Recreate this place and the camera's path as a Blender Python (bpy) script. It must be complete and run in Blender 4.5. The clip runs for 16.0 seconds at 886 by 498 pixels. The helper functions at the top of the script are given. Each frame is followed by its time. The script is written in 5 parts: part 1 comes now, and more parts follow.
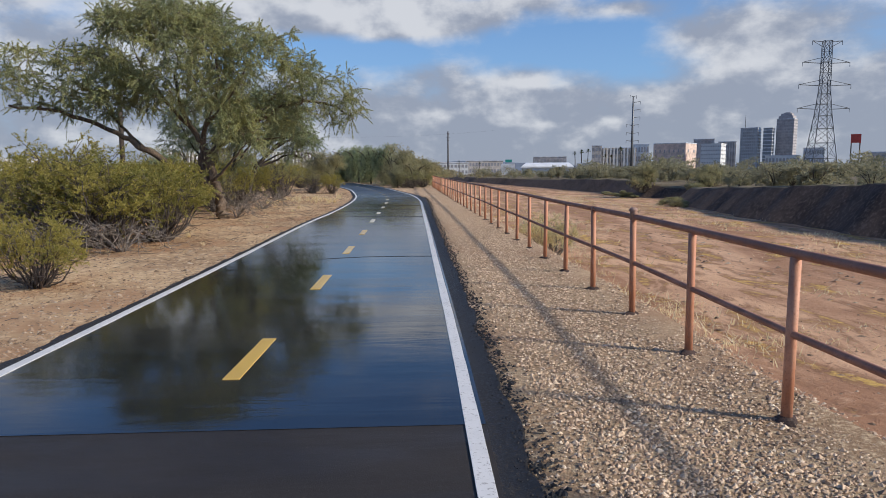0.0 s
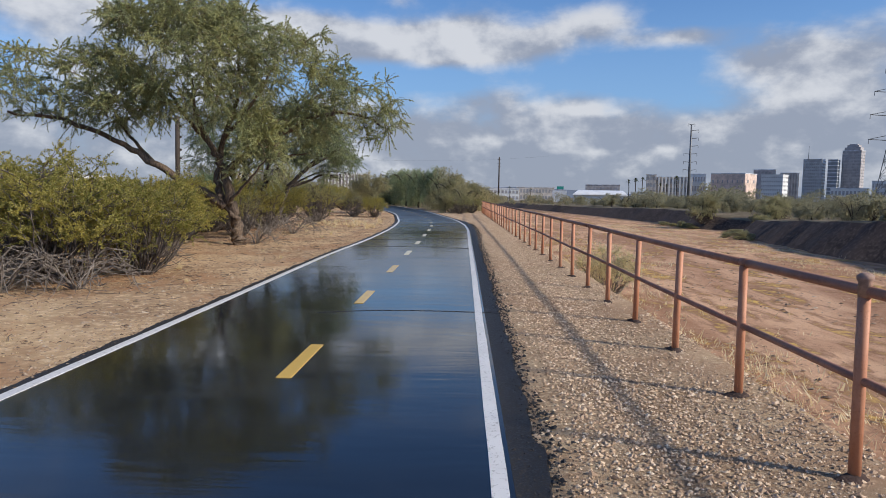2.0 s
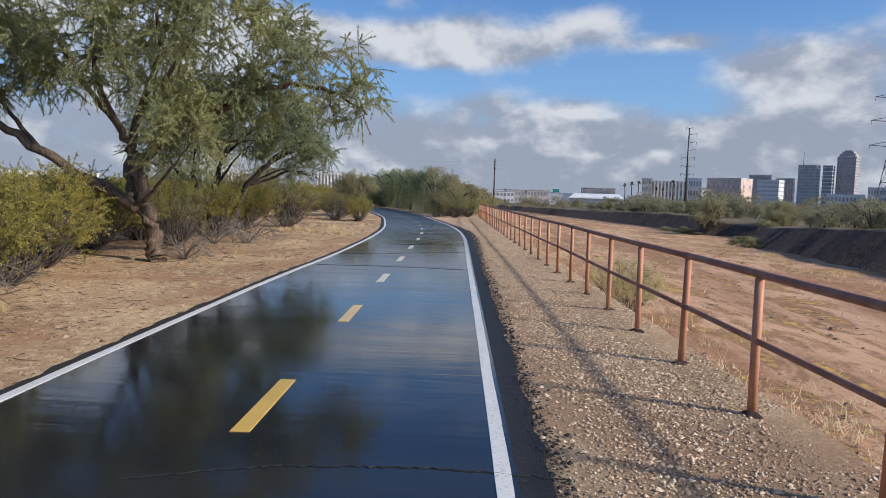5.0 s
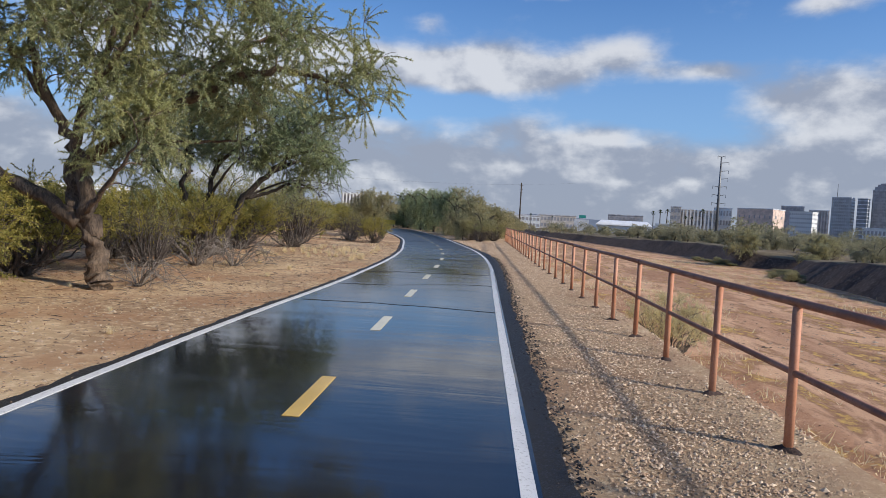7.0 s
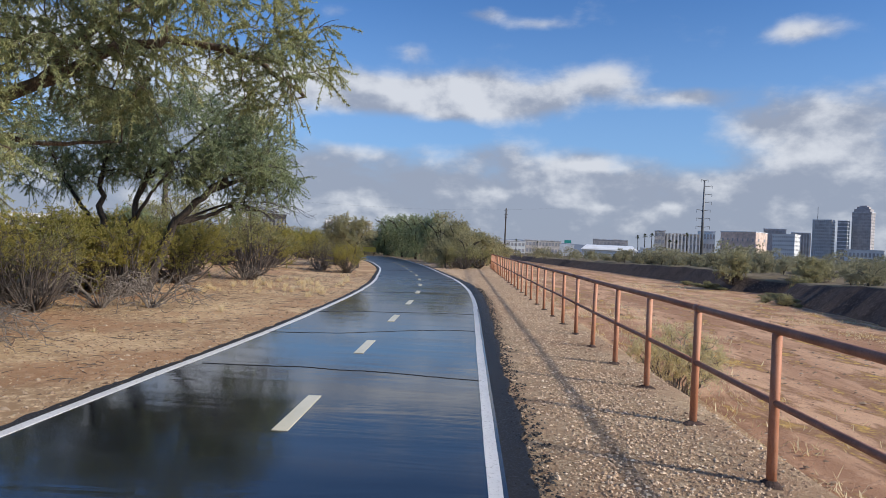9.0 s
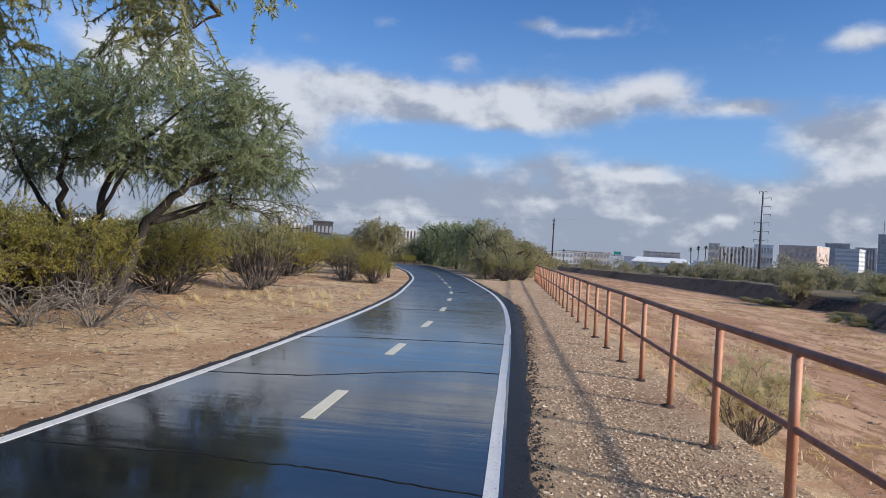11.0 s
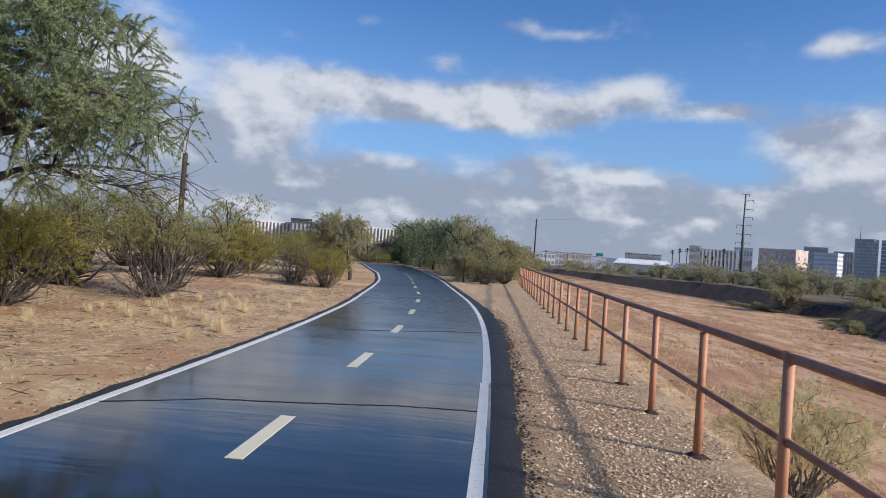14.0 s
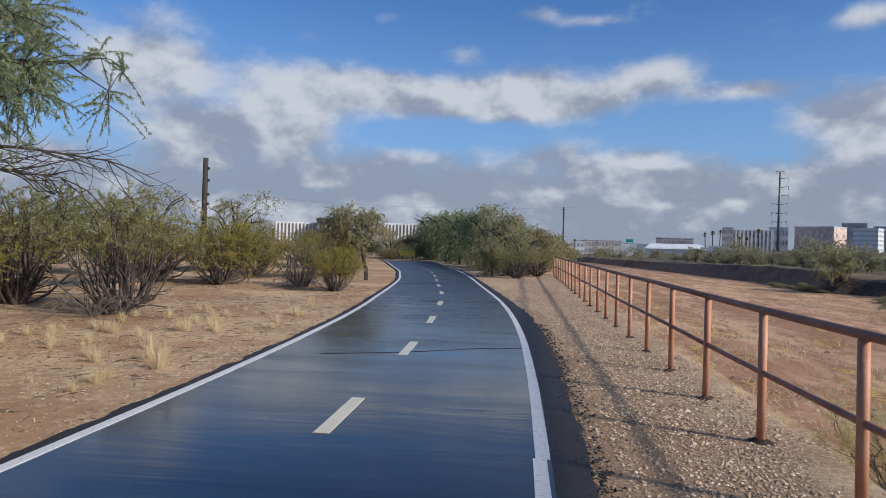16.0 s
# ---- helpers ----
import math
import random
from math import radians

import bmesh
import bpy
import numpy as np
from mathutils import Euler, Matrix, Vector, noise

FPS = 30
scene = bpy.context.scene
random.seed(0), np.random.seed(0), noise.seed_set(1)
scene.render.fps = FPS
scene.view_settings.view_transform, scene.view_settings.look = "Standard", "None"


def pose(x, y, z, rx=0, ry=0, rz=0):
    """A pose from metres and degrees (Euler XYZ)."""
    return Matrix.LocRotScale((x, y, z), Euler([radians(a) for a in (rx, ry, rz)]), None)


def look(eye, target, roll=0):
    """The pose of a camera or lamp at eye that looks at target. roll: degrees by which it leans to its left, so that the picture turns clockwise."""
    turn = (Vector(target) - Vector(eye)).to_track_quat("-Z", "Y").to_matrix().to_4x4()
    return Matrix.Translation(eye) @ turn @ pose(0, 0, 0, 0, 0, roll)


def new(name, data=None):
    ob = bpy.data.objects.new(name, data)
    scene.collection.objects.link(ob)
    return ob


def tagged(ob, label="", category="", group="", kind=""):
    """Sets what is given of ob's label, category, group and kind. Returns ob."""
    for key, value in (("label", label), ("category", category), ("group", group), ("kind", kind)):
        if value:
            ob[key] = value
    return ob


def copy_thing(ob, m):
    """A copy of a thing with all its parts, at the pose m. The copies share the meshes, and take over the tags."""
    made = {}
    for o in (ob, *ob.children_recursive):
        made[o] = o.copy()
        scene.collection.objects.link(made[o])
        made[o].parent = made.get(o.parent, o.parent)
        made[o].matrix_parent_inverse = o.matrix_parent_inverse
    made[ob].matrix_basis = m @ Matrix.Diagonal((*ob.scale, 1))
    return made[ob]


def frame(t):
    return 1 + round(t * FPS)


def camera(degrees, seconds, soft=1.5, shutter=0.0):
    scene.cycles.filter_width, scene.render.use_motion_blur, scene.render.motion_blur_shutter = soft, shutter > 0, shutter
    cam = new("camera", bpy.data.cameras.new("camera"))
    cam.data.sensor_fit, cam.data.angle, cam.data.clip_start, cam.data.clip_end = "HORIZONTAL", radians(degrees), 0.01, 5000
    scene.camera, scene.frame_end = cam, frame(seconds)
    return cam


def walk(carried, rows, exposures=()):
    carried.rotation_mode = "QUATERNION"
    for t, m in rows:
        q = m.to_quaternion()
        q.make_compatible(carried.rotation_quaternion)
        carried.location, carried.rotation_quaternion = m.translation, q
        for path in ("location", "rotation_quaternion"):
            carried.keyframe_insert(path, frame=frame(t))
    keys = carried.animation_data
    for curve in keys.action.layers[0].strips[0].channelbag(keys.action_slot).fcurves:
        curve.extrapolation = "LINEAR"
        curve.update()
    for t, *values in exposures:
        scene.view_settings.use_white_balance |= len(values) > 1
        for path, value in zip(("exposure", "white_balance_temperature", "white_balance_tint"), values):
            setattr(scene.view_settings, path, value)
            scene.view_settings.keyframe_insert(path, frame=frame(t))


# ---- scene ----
cam = camera(68.2, 16.0, soft=0.7)
PATH = [
    (0, (0.065, 0.297, 1.519), (0.168, 2.28, 1.28), -0.3),
    (0.5, (0.106, 1.12, 1.495), (0.196, 3.108, 1.291), 0.3),
    (1, (0.153, 1.929, 1.498), (0.198, 3.916, 1.274), 0.2),
    (1.5, (0.196, 2.745, 1.479), (0.211, 4.742, 1.373), 0.4),
    (2, (0.233, 3.529, 1.498), (0.188, 5.522, 1.333), 1.0),
    (2.5, (0.253, 4.413, 1.484), (0.222, 6.407, 1.328), 0.8),
    (3, (0.243, 5.185, 1.498), (0.134, 7.179, 1.372), 0.8),
    (3.5, (0.24, 6.059, 1.482), (0.168, 8.057, 1.425), 5.0),
    (4, (0.217, 6.786, 1.474), (0.091, 8.781, 1.416), 1.8),
    (4.2, (0.214, 7.113, 1.493), (0.16, 9.106, 1.331), 0.5),
    (6.3, (0.168, 10.351, 1.521), (0.138, 12.348, 1.402), 2.4),
    (6.5, (0.17, 10.695, 1.489), (0.148, 12.692, 1.39), 2.2),
    (7, (0.185, 11.466, 1.467), (0.082, 13.461, 1.373), 3.2),
    (7.5, (0.187, 12.257, 1.488), (0.159, 14.253, 1.37), 2.1),
    (8, (0.217, 13.066, 1.486), (0.13, 15.063, 1.426), 2.0),
    (8.2, (0.217, 13.362, 1.482), (0.135, 15.36, 1.432), 1.8),
    (10.3, (0.581, 16.712, 1.495), (0.557, 18.712, 1.536), 4.1),
    (10.5, (0.603, 16.97, 1.518), (0.586, 18.97, 1.507), 3.5),
    (11, (0.626, 17.843, 1.498), (0.419, 19.832, 1.507), 3.5),
    (11.5, (0.655, 18.568, 1.499), (0.458, 20.557, 1.463), 2.5),
    (12, (0.666, 19.387, 1.498), (0.465, 21.377, 1.512), 3.6),
    (12.5, (0.647, 20.158, 1.508), (0.446, 22.148, 1.527), 4.4),
    (13, (0.633, 21.046, 1.503), (0.396, 23.03, 1.588), 4.6),
    (13.5, (0.649, 21.796, 1.509), (0.444, 23.786, 1.519), 4.8),
    (14, (0.634, 22.677, 1.484), (0.482, 24.671, 1.496), 4.1),
    (14.5, (0.6, 23.428, 1.499), (0.396, 25.417, 1.514), 4.3),
    (15, (0.579, 24.286, 1.508), (0.344, 26.269, 1.609), 3.3),
    (15.5, (0.522, 24.976, 1.482), (0.198, 26.948, 1.547), 2.9),
    (16, (0.473, 25.8, 1.453), (0.239, 27.786, 1.443), 1.5),
]
walk(cam, [(t, look(eye, target, roll)) for t, eye, target, roll in PATH], [(0.0, -0.06, 6170, 10), (4.0, -0.02, 6120, 10), (8.0, 0.0, 6080, 10), (11.0, 0.0, 6000, 10), (14.8, 0.0, 5980, 10), (16.0, -0.2, 5950, 10)])

# ---- world, sun ----
SUN = Vector((0.95, -0.40, 0.57)).normalized()
sun = new("sun", bpy.data.lights.new("sun", 'SUN'))
sun.data.energy, sun.data.angle, sun.data.color = 5.0, radians(4.6), (1.0, 0.89, 0.74)
sun.matrix_world = look(SUN * 100, (0, 0, 0))

world = bpy.data.worlds.new("world")
scene.world = world
world.use_nodes = True


class Graph:
    """Short hand for building node trees."""

    def __init__(self, tree):
        self.tree = tree

    def put(self, kind, ins=None, operation=None, clamp=False, interp=None, blend=None, sky=None):
        n = self.tree.nodes.new(kind)
        if operation:
            n.operation = operation
        if clamp:
            n.use_clamp = True
        if interp:
            n.interpolation_type = interp
        if blend:
            n.data_type, n.blend_type = 'RGBA', blend
        if sky:
            n.sky_type, n.sun_disc = sky, False
        for key, value in (ins or {}).items():
            self.feed(n.inputs[key], value)
        return n

    def feed(self, socket, value):
        if isinstance(value, bpy.types.NodeSocket):
            self.tree.links.new(value, socket)
        else:
            socket.default_value = value

    def math(self, op, a, b=0.0, c=0.0, clamp=False):
        n = self.put("ShaderNodeMath", operation=op, clamp=clamp)
        for i, v in enumerate((a, b, c)):
            self.feed(n.inputs[i], v)
        return n.outputs[0]

    def ramp(self, value, lo, hi, a=0.0, b=1.0, smooth=True):
        n = self.put("ShaderNodeMapRange", interp='SMOOTHSTEP' if smooth else 'LINEAR')
        for i, v in enumerate((value, lo, hi, a, b)):
            self.feed(n.inputs[i], v)
        return n.outputs[0]

    def noise(self, vector, scale, detail=4.0, rough=0.55, distort=0.0):
        n = self.put("ShaderNodeTexNoise")
        self.feed(n.inputs["Vector"], vector)
        for key, v in (("Scale", scale), ("Detail", detail), ("Roughness", rough), ("Distortion", distort)):
            n.inputs[key].default_value = v
        return n.outputs["Fac"]

    def mix(self, fac, a, b, blend='MIX'):
        n = self.put("ShaderNodeMix", blend=blend)
        self.feed(n.inputs[0], fac)
        for i, v in ((6, a), (7, b)):
            self.feed(n.inputs[i], v if isinstance(v, bpy.types.NodeSocket) else (*v, 1.0)[:4])
        return n.outputs[2]

    def stretch(self, vector, sx, sy, sz):
        n = self.put("ShaderNodeMapping")
        self.feed(n.inputs["Vector"], vector)
        n.inputs["Scale"].default_value = (sx, sy, sz)
        return n.outputs[0]


def build_sky():
    g = Graph(world.node_tree)
    back = world.node_tree.nodes["Background"]
    air = g.put("ShaderNodeTexSky", sky='NISHITA')
    air.sun_elevation, air.sun_rotation = math.asin(SUN.z), math.atan2(SUN.x, SUN.y)
    air.air_density, air.dust_density, air.ozone_density = 1.0, 0.4, 2.5
    way = g.put("ShaderNodeTexCoord").outputs["Generated"]
    sep = g.put("ShaderNodeSeparateXYZ", ins={0: way})
    x, y, z = sep.outputs
    az = g.math('MULTIPLY', g.math('ARCTAN2', x, y), 57.2958)
    el = g.math('MULTIPLY', g.math('ARCSINE', z), 57.2958)
    # cloud space in tens of degrees, flattened so that clouds lie wide
    at = g.put("ShaderNodeCombineXYZ", ins={0: g.math('MULTIPLY', az, 0.1), 1: g.math('MULTIPLY', el, 0.15), 2: 3.7}).outputs[0]
    soft = g.noise(at, 0.8, 7.0, 0.55, 0.15)
    lumps = g.noise(at, 1.9, 7.0, 0.55, 0.1)
    wisp = g.noise(g.stretch(at, 0.8, 1.5, 1), 4.0, 7.0, 0.62, 0.3)

    def bump(a, e, ra, re, power):
        da = g.math('DIVIDE', g.math('SUBTRACT', az, a), ra)
        de = g.math('DIVIDE', g.math('SUBTRACT', el, e), re)
        d = g.math('ADD', g.math('MULTIPLY', da, da), g.math('MULTIPLY', de, de))
        return g.math('MULTIPLY', g.math('EXPONENT', g.math('MULTIPLY', d, -1.0)), power)

    # deck of grey cloud near the horizon, a long cumulus bank over it, clear air above and small clouds in it
    deck = g.ramp(el, 5.0, 9.6, 0.95, 0.0)
    field = g.math('ADD', deck, g.ramp(el, 48.0, 70.0, 0.0, 0.35))
    for a, e, ra, re, power in (
            (-18, 12.9, 5.0, 2.2, 1.1), (-10, 12.6, 4.0, 1.7, 0.9), (-4, 12.6, 4.5, 1.7, 0.95), (1.5, 12.8, 4.5, 2.1, 1.1), (6.5, 12.6, 3.0, 1.5, 0.7),
            (11.3, 14.2, 3.6, 1.5, 1.1), (18.6, 12.9, 2.8, 0.9, 0.85), (-20.5, 9.4, 4.5, 1.8, 0.9), (-31, 13.5, 5.5, 3.4, 0.85), (-28, 9.0, 5, 2.0, 0.7),
            (22.5, 10.4, 4.5, 2.0, 0.5), (28, 9.8, 5, 3.4, 0.62), (37, 11, 9, 4, 0.6), (14.5, 12.6, 3.0, 0.8, 0.4), (-13, 14.2, 3.0, 0.9, 0.4), (3.0, 8.3, 3.6, 1.6, 0.5), (10.5, 7.8, 4.0, 1.5, 0.4), (-11, 7.6, 3.5, 1.0, 0.35),
            (1.0, 19.5, 2.6, 0.7, 0.55), (5.5, 18.8, 3.0, 0.5, 0.5), (26.5, 17.2, 3.2, 1.0, 0.75), (-18.7, 17.1, 1.6, 0.8, 0.5), (-5.4, 16.2, 1.6, 0.8, 0.42),
            (-12, 19.0, 1.4, 0.6, 0.3), (-40, 22, 9, 6, 0.4), (45, 24, 9, 6, 0.4)):
        field = g.math('ADD', field, bump(a, e, ra, re, power))
    for a, e, ra, re, power in ((15, 10.2, 5, 1.3, 0.35), (-1.5, 9.9, 4.5, 0.8, 0.45), (-9.5, 9.6, 4, 0.9, 0.4), (20.5, 14.6, 6, 1.0, 0.25)):
        field = g.math('SUBTRACT', field, bump(a, e, ra, re, power))
    rest = g.math('ADD', g.math('MULTIPLY', g.math('SUBTRACT', soft, 0.5), 0.9), g.math('MULTIPLY', g.math('SUBTRACT', lumps, 0.5), 0.85))
    rest = g.math('ADD', rest, g.math('MULTIPLY', g.math('SUBTRACT', wisp, 0.5), 0.35))
    thick = g.math('ADD', field, rest)
    cover = g.ramp(thick, 0.12, 0.86)
    # bright rims where the cloud is thin or faces up, grey bellies where it is thick
    shift = g.put("ShaderNodeVectorMath", operation='ADD', ins={0: at, 1: (0.10, 0.30, 0.0)}).outputs[0]
    above = g.noise(shift, 1.9, 7.0, 0.55, 0.1)
    lit = g.math('ADD', g.math('MULTIPLY', g.math('SUBTRACT', lumps, above), g.ramp(el, 3.0, 12.0, 2.3, 2.4)), g.ramp(el, 3.0, 14.0, 0.16, 0.62))
    lit = g.math('ADD', lit, g.math('MULTIPLY', g.math('SUBTRACT', wisp, 0.5), 0.12))
    for a, e, ra, re, power in ((11.1, 7.3, 2.4, 0.55, 0.95), (3.1, 4.7, 1.0, 0.55, 0.6), (11.6, 3.8, 2.2, 0.4, 0.55), (17.3, 4.0, 1.3, 0.5, 0.6), (5.2, 7.8, 1.8, 1.0, 0.25),
                                (-17.6, 4.9, 2.2, 0.6, 0.6), (1.5, 13.6, 4.5, 0.7, 0.35), (-18, 13.6, 4.0, 0.8, 0.3), (11.3, 14.8, 2.6, 0.6, 0.3), (27, 8.0, 4, 1.8, 0.3),
                                (-20.5, 10.0, 3.6, 0.9, 0.35), (-30, 15.0, 4, 1.0, 0.25), (26, 11.5, 6, 2.6, -0.3), (-11, 5.6, 5, 1.5, -0.12), (7, 5.8, 6, 1.0, -0.1)):
        lit = g.math('ADD', lit, bump(a, e, ra, re, power))
    shade = g.mix(g.ramp(lit, 0.1, 0.95), (3.35, 3.62, 4.3), (7.1, 7.05, 7.1))
    haze = g.mix(g.ramp(el, 4.0, 23.0, 0.55, 0.0), g.mix(1.0, air.outputs[0], (0.70, 1.0, 1.36), 'MULTIPLY'), (3.3, 4.95, 7.1))
    g.feed(back.inputs[0], g.mix(g.math('MULTIPLY', cover, 0.94), haze, shade))
    back.inputs[1].default_value = 0.1


build_sky()


# ---- materials ----
def material(name):
    m = bpy.data.materials.new(name)
    m.use_nodes = True
    g = Graph(m.node_tree)
    return m, g, m.node_tree.nodes["Principled BSDF"]


def finish(g, shader, height, strength=0.5, distance=0.01):
    b = g.put("ShaderNodeBump", ins={"Height": height, "Strength": strength, "Distance": distance})
    g.feed(shader.inputs["Normal"], b.outputs[0])


def place(g):
    return g.put("ShaderNodeNewGeometry").outputs["Position"]


def earth_material(name, dark, mid, light, patch=0.35, grain=9.0, bump=0.6, red=None):
    m, g, s = material(name)
    p = place(g)
    broad = g.noise(p, patch, 5, 0.6, 0.4)
    fine = g.noise(p, grain, 6, 0.7)
    tiny = g.noise(p, grain * 7, 4, 0.7)
    c = g.mix(g.ramp(broad, 0.35, 0.65), dark, mid)
    c = g.mix(g.ramp(fine, 0.45, 0.7), c, light)
    c = g.mix(g.ramp(tiny, 0.58, 0.72, 0, 0.55), c, tuple(v * 0.45 for v in dark))
    if red:
        c = g.mix(g.ramp(g.noise(p, 0.45, 5, 0.65), 0.46, 0.62, 0, 0.7), c, red)
    g.feed(s.inputs["Base Color"], c)
    s.inputs["Roughness"].default_value = 0.95
    s.inputs["Specular IOR Level"].default_value = 0.2
    finish(g, s, g.math('ADD', g.math('MULTIPLY', fine, 0.7), g.math('MULTIPLY', tiny, 0.3)), bump, 0.03)
    return m


DIRT = earth_material("dry_dirt", (0.34, 0.215, 0.118), (0.58, 0.40, 0.225), (0.75, 0.555, 0.34), bump=1.0, red=(0.38, 0.205, 0.105))
GRAVEL = earth_material("gravel_bed", (0.31, 0.205, 0.122), (0.48, 0.345, 0.212), (0.65, 0.50, 0.325), 0.9, 26.0, 1.0, red=(0.33, 0.20, 0.12))


def sand_material():
    m, g, s = material("wash_sand")
    p = place(g)
    flow = g.noise(g.stretch(p, 0.20, 0.06, 1), 1.0, 6, 0.6, 0.6)
    flow2 = g.noise(g.stretch(p, 0.5, 0.16, 1), 1.3, 6, 0.62, 0.5)
    fine = g.noise(p, 2.2, 7, 0.72)
    tiny = g.noise(p, 6.0, 5, 0.75)
    c = g.mix(g.ramp(flow, 0.38, 0.62), (0.35, 0.215, 0.13), (0.58, 0.405, 0.26))
    c = g.mix(g.ramp(flow2, 0.47, 0.58, 0, 0.9), c, (0.25, 0.15, 0.092))
    c = g.mix(g.ramp(fine, 0.52, 0.72, 0, 0.6), c, (0.60, 0.44, 0.30))
    c = g.mix(g.ramp(tiny, 0.575, 0.66, 0, 0.8), c, (0.15, 0.095, 0.065))
    c = g.mix(g.math('MULTIPLY', g.ramp(flow2, 0.53, 0.64), g.ramp(fine, 0.42, 0.58)), c, (0.56, 0.41, 0.125))
    g.feed(s.inputs["Base Color"], g.mix(1.0, c, (1.1, 0.97, 0.9), 'MULTIPLY'))
    s.inputs["Roughness"].default_value = 0.95
    s.inputs["Specular IOR Level"].default_value = 0.2
    finish(g, s, g.math('ADD', g.math('MULTIPLY', fine, 0.7), g.math('MULTIPLY', tiny, 0.3)), 0.9, 0.12)
    return m


SAND = sand_material()
# far bank of soil cement; the shade on its face is put into the dark colour
BANK = earth_material("shaded_soil_cement", (0.045, 0.032, 0.027), (0.085, 0.06, 0.048), (0.15, 0.11, 0.085), 0.35, 2.6, 0.9)
PLAIN = earth_material("scrub_plain", (0.10, 0.085, 0.05), (0.18, 0.14, 0.09), (0.25, 0.20, 0.13), 0.06, 0.5, 0.3)


def asphalt_material(name, wet):
    m, g, s = material(name)
    p = place(g)
    broad = g.noise(g.stretch(p, 0.5, 0.9, 1), 0.9, 4, 0.55, 0.3)
    streak = g.noise(g.stretch(p, 0.28, 1.6, 1), 1.4, 4, 0.6, 0.5)
    grit = g.noise(p, 130.0, 2, 0.6)
    if wet:
        c = g.mix(g.ramp(broad, 0.3, 0.7), (0.010, 0.011, 0.013), (0.022, 0.023, 0.026))
        rough = g.math('ADD', g.ramp(streak, 0.35, 0.72, 0.035, 0.14), g.ramp(broad, 0.5, 0.75, 0.0, 0.06))
        dryer = g.ramp(g.math('ADD', g.put("ShaderNodeSeparateXYZ", ins={0: p}).outputs[1], g.math('MULTIPLY', broad, 6.0)), 28.0, 56.0, 0.0, 0.30)
        g.feed(s.inputs["Roughness"], g.math('ADD', rough, dryer))
        s.inputs["Specular IOR Level"].default_value = 0.6
        wave = g.math('ADD', g.math('MULTIPLY', streak, 1.0), g.math('MULTIPLY', g.noise(g.stretch(p, 0.5, 1.5, 1), 5.0, 2, 0.5), 0.06))
        b = g.put("ShaderNodeBump", ins={"Height": wave, "Strength": 0.17, "Distance": 0.02})
        b2 = g.put("ShaderNodeBump", ins={"Height": grit, "Strength": 0.05, "Distance": 0.002, "Normal": b.outputs[0]})
        g.feed(s.inputs["Normal"], b2.outputs[0])
    else:
        c = g.mix(g.ramp(broad, 0.3, 0.7), (0.024, 0.020, 0.017), (0.042, 0.035, 0.030))
        c = g.mix(g.ramp(grit, 0.62, 0.75, 0, 0.5), c, (0.16, 0.15, 0.14))
        g.feed(s.inputs["Roughness"], g.ramp(streak, 0.35, 0.7, 0.45, 0.75))
        s.inputs["Specular IOR Level"].default_value = 0.3
        finish(g, s, grit, 0.35, 0.004)
    g.feed(s.inputs["Base Color"], c)
    return m


WET = asphalt_material("wet_asphalt", True)
DRY = asphalt_material("worn_asphalt", False)


def damp_edge():
    m, g, s = material("asphalt_edge")
    p = place(g)
    grit = g.noise(p, 60.0, 4, 0.7)
    c = g.mix(g.ramp(grit, 0.5, 0.72), (0.026, 0.024, 0.023), (0.095, 0.078, 0.062))
    g.feed(s.inputs["Base Color"], c)
    g.feed(s.inputs["Roughness"], g.ramp(grit, 0.3, 0.7, 0.38, 0.85))
    s.inputs["Specular IOR Level"].default_value = 0.3
    finish(g, s, grit, 0.6, 0.008)
    return m


EDGE = damp_edge()


def paint_material(name, colour, worn, wear=0.62, rough=0.42):
    m, g, s = material(name)
    p = place(g)
    chips = g.noise(p, 38.0, 5, 0.7)
    stain = g.noise(p, 2.2, 4, 0.6)
    c = g.mix(g.ramp(chips, wear, wear + 0.1), colour, worn)
    c = g.mix(g.ramp(stain, 0.4, 0.7, 0, 0.35), c, tuple(v * 0.72 for v in colour))
    g.feed(s.inputs["Base Color"], c)
    s.inputs["Roughness"].default_value = rough
    finish(g, s, chips, 0.3, 0.003)
    return m


WHITE = paint_material("road_white", (0.72, 0.70, 0.665), (0.38, 0.35, 0.32), 0.55)
YELLOW = paint_material("road_yellow", (0.70, 0.45, 0.11), (0.32, 0.22, 0.09), 0.62, 0.2)
CREAM = paint_material("road_cream", (0.72, 0.64, 0.44), (0.35, 0.3, 0.2), 0.62, 0.2)


def rust_material(name, a, b, c0):
    m, g, s = material(name)
    p = place(g)
    info = g.put("ShaderNodeObjectInfo").outputs["Random"]
    broad = g.noise(g.stretch(p, 1, 1, 0.5), 4.0, 5, 0.65, 0.3)
    fine = g.noise(p, 70.0, 4, 0.7)
    c = g.mix(g.ramp(broad, 0.35, 0.65), a, b)
    c = g.mix(g.ramp(fine, 0.5, 0.75, 0, 0.7), c, c0)
    c = g.mix(g.math('MULTIPLY', info, 0.35), c, a)
    g.feed(s.inputs["Base Color"], c)
    s.inputs["Roughness"].default_value = 0.62
    s.inputs["Metallic"].default_value = 0.1
    finish(g, s, fine, 0.25, 0.003)
    return m


RUST = rust_material("rusted_post_paint", (0.46, 0.195, 0.10), (0.58, 0.305, 0.19), (0.30, 0.115, 0.06))
RAIL = rust_material("rusted_rail_paint", (0.29, 0.13, 0.08), (0.42, 0.205, 0.13), (0.17, 0.075, 0.05))


